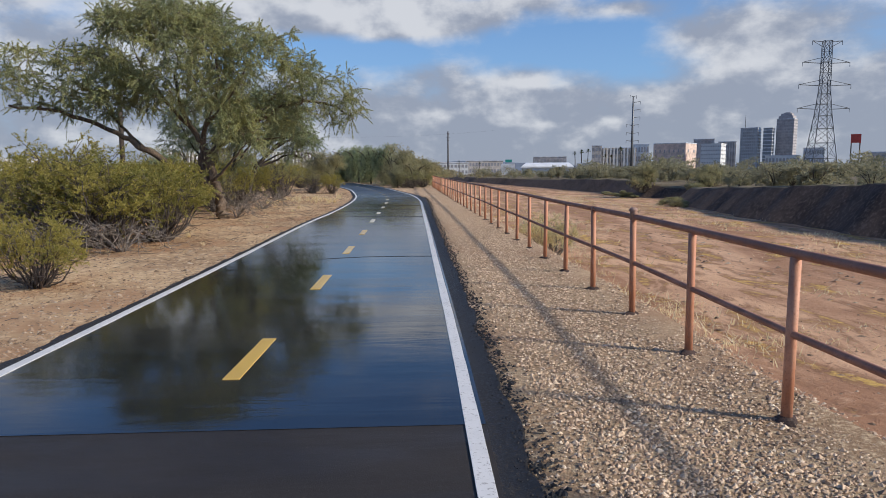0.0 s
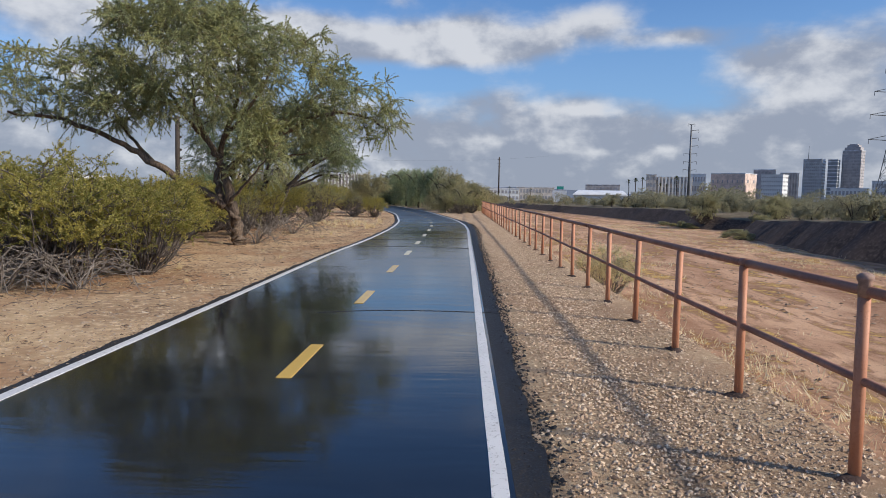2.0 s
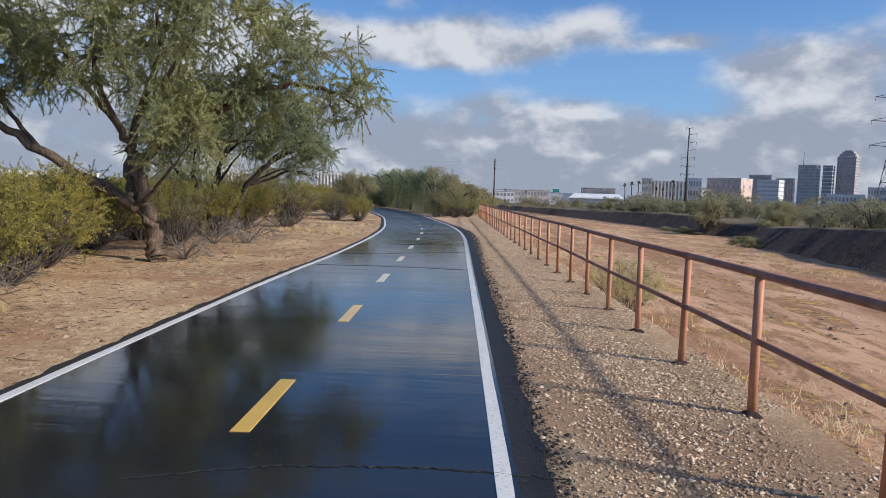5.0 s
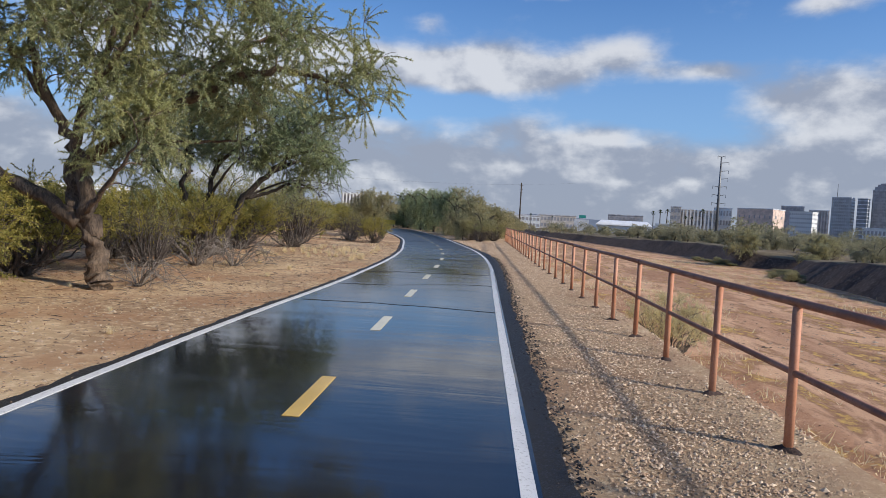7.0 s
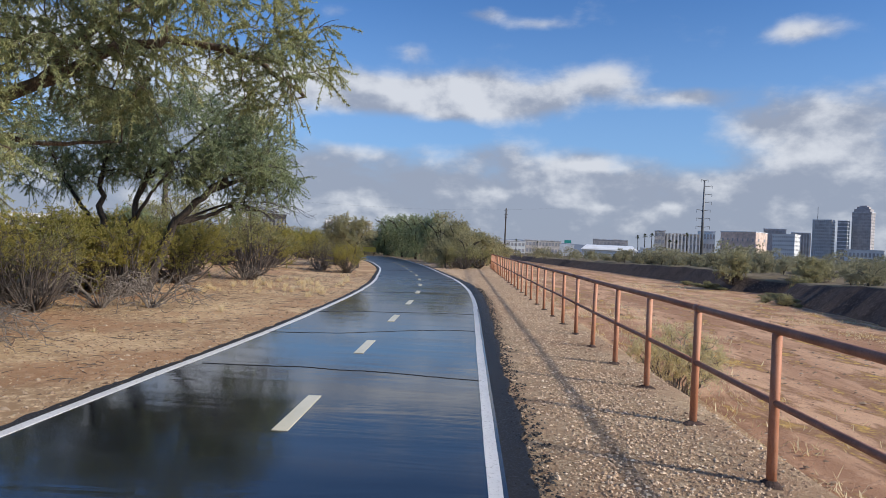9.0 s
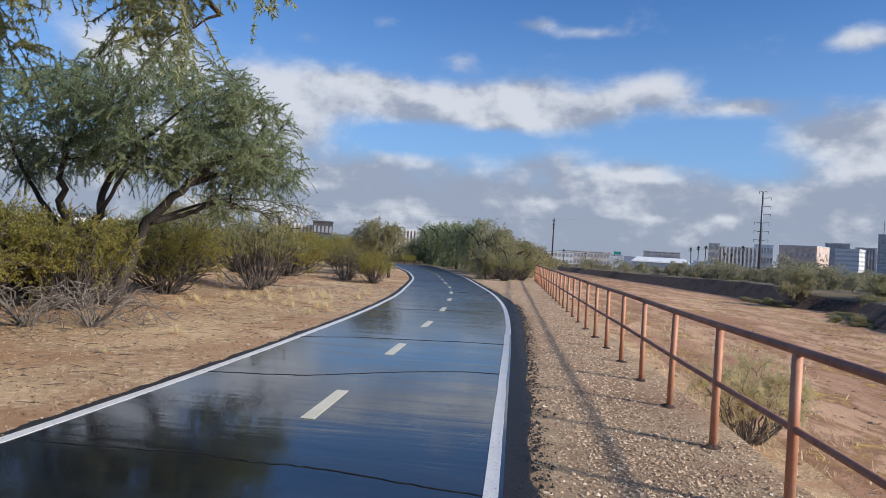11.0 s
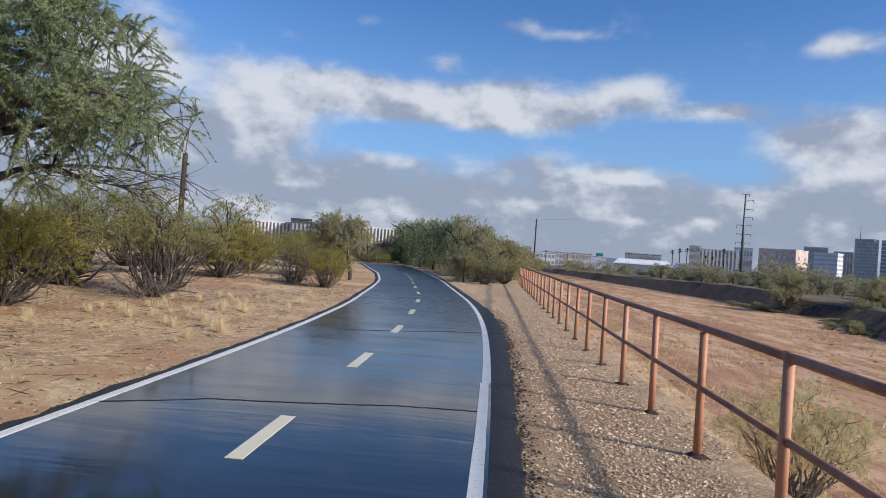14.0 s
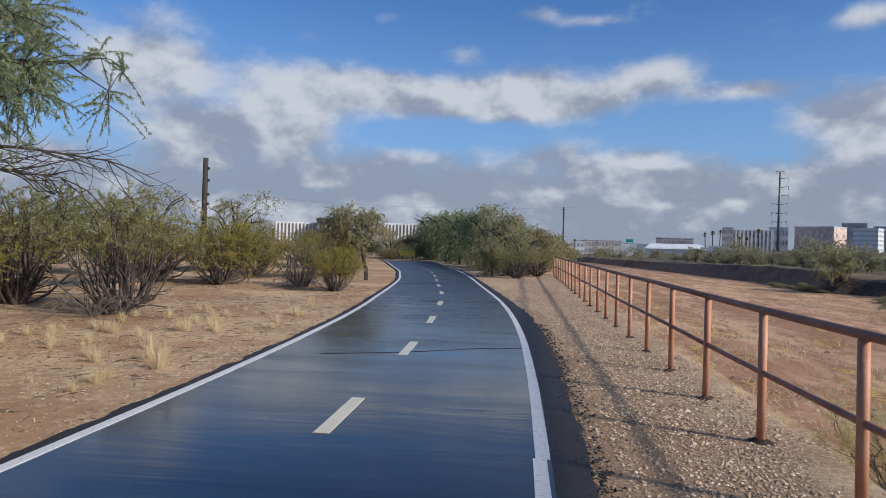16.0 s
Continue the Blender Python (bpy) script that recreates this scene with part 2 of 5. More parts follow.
def stone_material(name, gain):
    m, g, s = material(name)
    isle = g.put("ShaderNodeNewGeometry").outputs["Random Per Island"]
    n = g.put("ShaderNodeValToRGB", ins={0: isle})
    stops = n.color_ramp.elements
    stops[0].color, stops[1].color = (0.19, 0.125, 0.085, 1), (0.80, 0.68, 0.54, 1)
    for pos, col in ((0.3, (0.40, 0.285, 0.195, 1)), (0.62, (0.58, 0.43, 0.305, 1)), (0.86, (0.70, 0.55, 0.41, 1))):
        stops.new(pos).color = col
    c = g.mix(g.ramp(g.noise(place(g), 120, 3), 0.4, 0.7, 0, 0.35), n.outputs[0], (0.15, 0.11, 0.08))
    g.feed(s.inputs["Base Color"], g.mix(1.0, c, (gain, gain * 0.95, gain * 0.86), 'MULTIPLY'))
    s.inputs["Roughness"].default_value = 0.8
    return m


STONE = stone_material("pebbles", 1.06)
CLOD = stone_material("earth_clods", 0.62)


def leaf_material(name, a, b, c0, through_light=0.3):
    """a, b, c0: base colours mixed leaf by leaf and clump by clump."""
    m, g, s = material(name)
    isle = g.put("ShaderNodeNewGeometry").outputs["Random Per Island"]
    clump = g.noise(place(g), 0.9, 3, 0.6)
    c = g.mix(g.ramp(clump, 0.38, 0.62), a, b)
    c = g.mix(g.ramp(isle, 0.55, 1.0, 0, 0.8), c, c0)
    g.feed(s.inputs["Base Color"], c)
    s.inputs["Roughness"].default_value = 0.65
    s.inputs["Specular IOR Level"].default_value = 0.25
    t = g.put("ShaderNodeBsdfTranslucent", ins={"Color": c})
    mixed = g.put("ShaderNodeMixShader", ins={0: through_light, 1: s.outputs[0], 2: t.outputs[0]})
    g.feed(m.node_tree.nodes["Material Output"].inputs[0], mixed.outputs[0])
    return m


MESQUITE = leaf_material("mesquite_leaf", (0.30, 0.335, 0.175), (0.44, 0.44, 0.19), (0.55, 0.53, 0.29), 0.5)
GREENER = leaf_material("green_mesquite_leaf", (0.235, 0.295, 0.165), (0.345, 0.385, 0.195), (0.48, 0.50, 0.29), 0.5)
CREOSOTE = leaf_material("creosote_leaf", (0.25, 0.24, 0.06), (0.40, 0.345, 0.08), (0.55, 0.46, 0.16), 0.5)
OLIVE = leaf_material("olive_shrub_leaf", (0.25, 0.255, 0.105), (0.36, 0.33, 0.135), (0.48, 0.43, 0.21), 0.5)
FARLEAF = leaf_material("far_scrub_leaf", (0.25, 0.25, 0.16), (0.42, 0.385, 0.24), (0.52, 0.47, 0.31), 0.5)
THICKET = leaf_material("thicket_leaf", (0.31, 0.30, 0.16), (0.45, 0.41, 0.215), (0.56, 0.50, 0.30), 0.5)
BROOM = leaf_material("broom_leaf", (0.56, 0.50, 0.27), (0.66, 0.58, 0.33), (0.74, 0.66, 0.42), 0.5)
STRAW = leaf_material("straw_grass", (0.78, 0.63, 0.36), (0.84, 0.70, 0.44), (0.88, 0.78, 0.55), 0.45)
LITTER = leaf_material("fallen_leaves", (0.20, 0.095, 0.05), (0.29, 0.15, 0.08), (0.38, 0.24, 0.14), 0.1)
PALMLEAF = leaf_material("palm_leaf", (0.05, 0.065, 0.03), (0.07, 0.09, 0.04), (0.10, 0.10, 0.05))


def bark_material(name, a, b):
    m, g, s = material(name)
    p = place(g)
    ridges = g.noise(g.stretch(p, 14, 14, 2.5), 2.0, 6, 0.7, 0.6)
    broad = g.noise(p, 2.0, 3)
    c = g.mix(g.ramp(ridges, 0.35, 0.65), a, b)
    c = g.mix(g.ramp(broad, 0.4, 0.7, 0, 0.5), c, a)
    g.feed(s.inputs["Base Color"], c)
    s.inputs["Roughness"].default_value = 0.9
    finish(g, s, ridges, 0.9, 0.03)
    return m


BARK = bark_material("mesquite_bark", (0.075, 0.052, 0.036), (0.24, 0.17, 0.115))
DARKBARK = bark_material("dark_limb_bark", (0.035, 0.028, 0.024), (0.095, 0.075, 0.06))
DEADWOOD = bark_material("dead_branch", (0.11, 0.09, 0.072), (0.30, 0.255, 0.215))
TWIG = bark_material("grey_twig", (0.055, 0.043, 0.036), (0.17, 0.137, 0.113))


def plain_material(name, colour, rough=0.7, metal=0.0, vary=0.15, scale=0.3):
    m, g, s = material(name)
    n = g.noise(place(g), scale, 4, 0.6)
    dark = tuple(v * (1 - 2 * vary) for v in colour)
    g.feed(s.inputs["Base Color"], g.mix(g.ramp(n, 0.35, 0.65), dark, colour))
    s.inputs["Roughness"].default_value = rough
    s.inputs["Metallic"].default_value = metal
    return m


STEEL = plain_material("galvanised_steel", (0.17, 0.175, 0.18), 0.5, 0.3)
POLEWOOD = bark_material("pole_wood", (0.03, 0.024, 0.02), (0.085, 0.065, 0.05))
CONCRETE = plain_material("pale_concrete", (0.60, 0.59, 0.58))
BEIGE = plain_material("beige_stucco", (0.68, 0.60, 0.52))
PINK = plain_material("salmon_stucco", (0.76, 0.58, 0.48))
GREYWALL = plain_material("grey_cladding", (0.70, 0.71, 0.73))
BROWNGLASS = plain_material("brown_tower_cladding", (0.48, 0.44, 0.43))
DARKGLASS = plain_material("dark_window_glass", (0.27, 0.29, 0.32), 0.2)
DARKWALL = plain_material("dark_cladding", (0.06, 0.06, 0.065))
BRIGHT = plain_material("white_roof_sheet", (0.82, 0.82, 0.82), 0.4, vary=0.06)
WHITEWALL = plain_material("white_wall", (0.72, 0.72, 0.70), vary=0.05)
TEAL = plain_material("teal_sign", (0.03, 0.30, 0.25))
REDSIGN = plain_material("red_sign_face", (0.75, 0.10, 0.07))
YELLOWPAINT = plain_material("yellow_marker_paint", (0.75, 0.55, 0.08))
CAPGREY = plain_material("weathered_cap", (0.42, 0.27, 0.20), vary=0.2, scale=20)
FOOT = earth_material("dark_footing", (0.05, 0.035, 0.03), (0.085, 0.055, 0.045), (0.13, 0.09, 0.07), 3.0, 30.0, 0.6)
TAR = plain_material("dark_crack", (0.008, 0.008, 0.009), 0.7)
# far panes: distance haze is put into the pale grey of the glass
SOFTPANE = plain_material("haze_paled_glass", (0.42, 0.41, 0.41), 0.25)
# blue-grey base colour carries the haze of distance over the hills
HILL = plain_material("haze_painted_hill", (0.16, 0.19, 0.24), 1.0, scale=0.002)


# ---- mesh tools ----
class Mesh:
    """Gathers points and faces, then links them as one mesh object."""

    def __init__(self):
        self.v, self.f, self.n, self.slots = [], [], 0, []

    def add(self, points, faces, slot=0):
        self.v.append(np.asarray(points, dtype=float).reshape(-1, 3))
        self.f.extend([tuple(i + self.n for i in face) for face in faces])
        self.slots.extend([slot] * len(faces))
        self.n += len(self.v[-1])

    def quads(self, corners):
        """corners: an array of n x 4 x 3 (or n x 3 x 3 for triangles)."""
        k, c = corners.shape[:2]
        base = np.arange(k * c).reshape(k, c) + self.n
        self.v.append(corners.reshape(-1, 3))
        self.f.extend(map(tuple, base.tolist()))
        self.slots.extend([0] * k)
        self.n += c * k

    def box(self, x0, x1, y0, y1, z0, z1, slot=0):
        p = [(x, y, z) for z in (z0, z1) for y in (y0, y1) for x in (x0, x1)]
        self.add(p, [(0, 2, 3, 1), (4, 5, 7, 6), (0, 1, 5, 4), (2, 6, 7, 3), (1, 3, 7, 5), (0, 4, 6, 2)], slot)

    def tube(self, line, radii, sides=6, caps=True):
        line = np.asarray(line, dtype=float)
        k = len(line)
        radii = np.broadcast_to(np.asarray(radii, dtype=float), (k,))
        way = np.gradient(line, axis=0)
        way /= np.linalg.norm(way, axis=1)[:, None] + 1e-9
        up = np.array((0.0, 0.0, 1.0)) if abs(way[0][2]) < 0.9 else np.array((1.0, 0.0, 0.0))
        side = np.cross(way, up)
        side /= np.linalg.norm(side, axis=1)[:, None] + 1e-9
        other = np.cross(way, side)
        turn = np.arange(sides) * 2 * np.pi / sides
        ring = np.cos(turn)[None, :, None] * side[:, None, :] + np.sin(turn)[None, :, None] * other[:, None, :]
        pts = line[:, None, :] + ring * radii[:, None, None]
        faces = [(i * sides + j, i * sides + (j + 1) % sides, (i + 1) * sides + (j + 1) % sides, (i + 1) * sides + j)
                 for i in range(k - 1) for j in range(sides)]
        if caps:
            faces.append(tuple(range(sides))[::-1])
            faces.append(tuple((k - 1) * sides + j for j in range(sides)))
        self.add(pts, faces)

    def bole(self, line, radii, rng, sides=14):
        """A tube with ridges and hollows running along it, flared at the start when it is thick."""
        self.tube(line, radii, sides)
        pts = self.v[-1].reshape(len(line), sides, 3)
        turn = np.arange(sides) * 2 * np.pi / sides
        ridge = 1 + 0.10 * np.sin(3 * turn + rng.random() * 6) + 0.07 * np.sin(5 * turn + rng.random() * 6)
        swell = 1 + 0.05 * rng.normal(0, 1, (len(line), sides))
        mid = np.asarray(line)[:, None, :]
        self.v[-1] = (mid + (pts - mid) * (ridge[None, :] * swell)[..., None]).reshape(-1, 3)

    def mesh(self, name, materials, smooth=False):
        me = bpy.data.meshes.new(name)
        v = np.concatenate(self.v) if self.v else np.zeros((0, 3))
        me.from_pydata(v.tolist(), [], self.f)
        for m in (materials if isinstance(materials, (list, tuple)) else [materials]):
            me.materials.append(m)
        if any(self.slots):
            me.polygons.foreach_set("material_index", self.slots)
        if smooth:
            me.polygons.foreach_set("use_smooth", [True] * len(me.polygons))
        me.update()
        return me


def part(name, m, mat, parent, label="", smooth=False):
    """Links a Mesh (or mesh data) as one mesh object under a thing or a part."""
    ob = new(name, m.mesh(name, mat, smooth) if isinstance(m, Mesh) else m)
    ob.parent = parent
    return tagged(ob, label)


def thing(name, label, category, group="", at=(0, 0, 0), kind=""):
    ob = new(name)
    ob.empty_display_size = 0.2
    ob.matrix_world = pose(*at)
    return tagged(ob, label, category, group, kind)


def structure(name, m, mat, label, category="", smooth=False):
    return tagged(new(name, m.mesh(name, mat, smooth)), label, category or name, "", "structure")


# ---- the lie of the land ----
def course(table):
    ys, xs = zip(*table)

    def at(y):
        y = np.asarray(y, dtype=float)
        return sum(np.interp(y + d, ys, xs) for d in (-2.0, -1.0, 0.0, 1.0, 2.0)) / 5
    return at


right_line = course([(-8, 0.17), (3, 0.43), (6, 0.475), (11, 0.515), (17, 0.565), (24, 0.61), (30, 0.665), (34, 0.63), (38, 0.48), (43, 0.05),
                     (50.5, -1.0), (56, -1.75), (62, -2.7), (68, -3.9), (74, -5.0), (82, -6.7), (92, -9.8), (105, -15), (120, -22)])
left_line = course([(-8, -3.35), (5.4, -3.04), (8, -3.01), (11, -2.96), (16, -2.95), (20, -2.92), (24.7, -2.7), (30, -2.68), (33, -2.7), (36, -2.83),
                    (40, -3.05), (42, -3.29), (47.4, -3.85), (52.9, -4.5), (57.4, -5.35), (62, -6.2), (69, -8.0), (81, -10.9), (92, -14.4), (105, -20), (120, -27)])
right_edge = course([(-8, 0.55), (3, 0.67), (7.5, 0.74), (13, 0.79), (17.5, 0.84), (23.6, 0.88), (29.8, 0.98), (34.4, 1.0), (38, 0.9), (41.2, 0.62),
                     (46, -0.05), (54, -1.2), (62, -2.4), (68, -3.65), (82, -6.5), (92, -9.6), (105, -14.8), (120, -21.8)])
middle = course([(-8, -1.5), (3, -1.32), (6, -1.22), (9, -1.14), (13, -1.1), (17, -1.06), (24, -1.02), (31, -0.99), (35, -1.02), (40, -1.3),
                 (45, -1.75), (50.5, -2.6), (56, -3.4), (62, -4.4), (68, -5.8), (82, -8.8), (92, -12.1), (105, -17.5), (120, -24.5)])
levee = course([(-60, 2.9), (0, 2.72), (10, 2.76), (30, 2.8), (60, 2.9), (66, 2.5), (75, 0.5), (90, -3), (120, -14), (200, -60), (400, -200)])
far_bank = course([(-60, 34), (0, 38), (54, 40.5), (73, 41), (96, 44.5), (108, 47), (114, 56), (119, 56), (125, 48), (140, 48.5), (156, 49), (175, 47), (212, 42.5), (282, 35), (400, 20)])
BED = -4.0


def rough(x, y):
    """Small swells of the open ground, none near the path."""
    away = np.clip((np.abs(x + 1.1) - 4.2) / 6, 0, 1)
    return away * (0.10 * np.sin(x * 0.55 + 1.3 * np.sin(y * 0.21)) + 0.08 * np.sin(y * 0.47 + x * 0.2) + 0.05 * np.sin(x * 1.3 - y * 0.9))


def ground_z(x, y):
    """Height of the ground on the path's side of the levee."""
    return -0.03 + float(rough(np.float64(x), np.float64(y)))


def build_ground():
    ys = np.concatenate([[-60, -40, -25, -15], np.arange(-10, 70, 0.5), np.arange(70, 130, 2.0), np.arange(130, 260, 6.0), [280, 320, 400, 550, 800, 1300, 2200, 4500]])
    left = [-4500, -2000, -900, -400, -200, -110, -70, -50, -38] + list(np.arange(-30, -12, 1.0)) + list(np.arange(-12, -2.5, 0.5))
    rows = []
    for y in ys:
        e, f = float(levee(y)), float(far_bank(y)) + 0.35 * math.sin(y * 0.33) + 0.25 * math.sin(y * 0.9 + 1)
        y_away = max(0.0, y - 66)
        road = float(middle(y)) + 1.1
        row = []
        for x in left:
            xx = x + (road if x > -60 else 0)
            z = -0.03 + float(rough(np.float64(xx - road), np.float64(y)))
            if x < -60:
                z += 0.004 * min(-x - 60, 600)
            row.append((xx, y, z))
        start = row[-1][0]
        for s in np.linspace(0, 1, 15)[1:-1]:
            row.append((start + (e - start) * s, y, -0.03))
        row.append((e, y, -0.03 + 0.02 * math.sin(y * 2.1)))
        row.append((e + 0.12, y, -0.10))
        row.append((e + 0.9, y, -0.8 + 0.05 * math.sin(y * 1.7)))
        row.append((e + 4.0, y, BED - 0.02))
        for s in np.linspace(0, 1, 12)[1:-1]:
            xx = e + 4.0 + (f - 3.0 - e - 4.0) * s
            row.append((xx, y, BED + 0.12 * math.sin(xx * 0.5 + y * 0.13) * math.sin(y * 0.11 + 1)))
        top = float(np.interp(y, (0, 54, 73, 100, 110, 121, 132, 155, 175, 212, 300), (0.7, 0.1, -0.6, -1.5, -1.8, -2.2, -1.2, -1.0, -1.1, -1.75, -1.9)))
        top += 0.09 * math.sin(y * 0.6) + 0.06 * math.sin(y * 1.7)
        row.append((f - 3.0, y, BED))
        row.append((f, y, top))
        row.append((f + 2, y, top + 0.1))
        for d in (8, 20, 40, 80, 160, 320, 640, 1300, 2600, 5200):
            row.append((f + d, y, max(top + 0.1, -1.5) + 0.15 * math.sin(d * 0.7 + y * 0.3)))
        rows.append(row)
    k = len(rows[0])
    nl = len(left)
    m = Mesh()
    m.v.append(np.array(rows).reshape(-1, 3))
    m.n = len(rows) * k
    for i in range(len(rows) - 1):
        for j in range(k - 1):
            m.f.append((i * k + j, i * k + j + 1, (i + 1) * k + j + 1, (i + 1) * k + j))
            if j < nl + 3:
                slot = 0
            elif j < nl + 14:
                slot = 1
            elif j < nl + 17:
                slot = 0
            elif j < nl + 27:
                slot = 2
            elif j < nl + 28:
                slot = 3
            else:
                slot = 4
            m.slots.append(slot)
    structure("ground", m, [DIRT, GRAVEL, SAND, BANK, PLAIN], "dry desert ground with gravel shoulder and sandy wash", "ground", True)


def strip(left_at, right_at, y0, y1, z, thick, step=0.5, ragged=0.0, inner=1.0):
    """A slab between two courses."""
    rng = np.random.default_rng(4)
    ys = np.linspace(y0, y1, max(2, int(round((y1 - y0) / step)) + 1))
    a, b = left_at(ys), right_at(ys)
    if ragged:
        jag = [np.convolve(rng.normal(0, ragged, len(ys) + 4), (0.15, 0.25, 0.5, 0.25, 0.15), 'valid') for _ in range(2)]
        b = b + jag[0] + 0.5 * ragged * np.sin(ys * 1.9 + np.sin(ys * 0.7)) + 0.6 * ragged * np.sin(ys * 5.3 + 2 * np.sin(ys * 1.1))
        a = a + jag[1] * inner
    m = Mesh()
    k = len(ys)
    top = np.stack([np.stack([a, ys, np.full(k, z)], 1), np.stack([b, ys, np.full(k, z)], 1)], 1).reshape(-1, 3)
    low = top - np.array((0, 0, thick))
    low[0::2, 0] -= thick * 0.5
    low[1::2, 0] += thick * 0.5
    faces = []
    for i in range(k - 1):
        q = 2 * i
        faces += [(q, q + 1, q + 3, q + 2), (q + 2 * k, q, q + 2, q + 2 + 2 * k), (q + 1, q + 1 + 2 * k, q + 3 + 2 * k, q + 3)]
    faces += [(0, 2 * k, 2 * k + 1, 1), (2 * k - 2, 2 * k - 1, 4 * k - 1, 4 * k - 2)]
    m.add(np.concatenate([top, low]), faces)
    return m


build_ground()
JOIN = 4.07
road = structure("road", strip(lambda y: left_line(y) - 0.05, lambda y: right_line(y) + 0.07, JOIN, 84, 0.0, 0.05, 0.5), WET,
                 "wet black asphalt shared path reflecting the sky", "path")
old_road = structure("road_old", strip(lambda y: left_line(y) - 0.05, lambda y: right_line(y) + 0.07, -8, JOIN + 0.05, -0.004, 0.05, 0.25), DRY,
                     "worn brownish grey asphalt of the older path", "path")
structure("road_edge_1", strip(lambda y: right_line(y) + 0.06, right_edge, -8, 84, -0.006, 0.06, 0.07, 0.022, 0.0), EDGE, "crumbled damp asphalt edge beside the gravel", "path edge")
structure("road_edge_2", strip(lambda y: left_line(y) - 0.18, lambda y: left_line(y) - 0.052, -8, 84, -0.008, 0.05, 0.07, 0.03), EDGE,
          "dark asphalt edge beside the dirt", "path edge")


def line_strip(at, half, y0, y1, z):
    return strip(lambda y: at(y) - half, lambda y: at(y) + half, y0, y1, z, 0.004, 0.25, 0.002)


structure("trim_1", line_strip(lambda y: right_line(y) - 0.008, 0.046, -8, 30.35, 0.005), WHITE, "white painted edge line on wet asphalt", "road line")
structure("trim_3", line_strip(lambda y: right_line(y) + 0.012, 0.05, 30.35, 84, 0.005), WHITE, "white painted edge line on wet asphalt", "road line")
structure("trim_2", line_strip(left_line, 0.047, -8, 84, 0.005), WHITE, "white painted edge line on wet asphalt", "road line")


def build_dashes():
    for k in range(1, 22):
        far = 6.2 + 3.66 * (k - 1)
        m = strip(lambda y: middle(y) - 0.062, lambda y: middle(y) + 0.062, far - 1.18, far, 0.005, 0.004, 0.118)
        part("centre_dash", m, YELLOW if k < 5 else CREAM, road)


build_dashes()


def build_cracks():
    """Raised lips of the cracks that cross the path: (start, end across the path), then the distances along it."""
    rng = np.random.default_rng(9)
    for a, b, ways in ((0.42, 1.1, (11.62, 11.86, 11.9, 11.8)), (0.05, 1.0, (22.12, 22.2, 22.1, 21.92)), (0.0, 1.0, (24.9, 24.98, 25.1, 25.5, 25.85, 26.12, 26.16)),
                       (0.0, 1.0, (28.05, 28.5, 28.66, 28.86, 28.95)), (0.2, 1.1, (34.1, 34.5, 35.1, 35.45)), (0.35, 1.0, (42.5, 42.8, 43.0)), (0.1, 0.9, (50.0, 50.6, 51.0))):
        n = 70
        s = np.linspace(a, b, n)
        ys = np.interp(s, np.linspace(a, b, len(ways)), ways) + np.convolve(rng.normal(0, 0.012, n + 8), np.ones(9) / 5, 'valid') + rng.normal(0, 0.006, n)
        x0, x1 = left_line(ys), right_line(ys)
        xs = x0 + (x1 - x0) * s
        w = (0.003 + 0.011 * rng.random(n) ** 1.6) * (0.45 + 0.6 * np.sin(s * 19 + ways[0]) ** 2)
        m = Mesh()
        p = []
        for x, y, h in zip(xs, ys, w):
            p += [(x, y - h, 0.001), (x, y, 0.006), (x, y + h, 0.001)]
        f = []
        for i in range(n - 1):
            f += [(3 * i, 3 * i + 3, 3 * i + 4, 3 * i + 1), (3 * i + 1, 3 * i + 4, 3 * i + 5, 3 * i + 2)]
        m.add(p, f)
        part("crack_ridge", m, TAR, road, "dark raised crack across the asphalt")


build_cracks()


# ---- pipe fence along the levee ----
def rail_x(y):
    return float(np.interp(y, (-8, 4, 7, 22, 36, 48, 62), (2.34, 2.38, 2.45, 2.45, 2.36, 2.32, 2.30)))


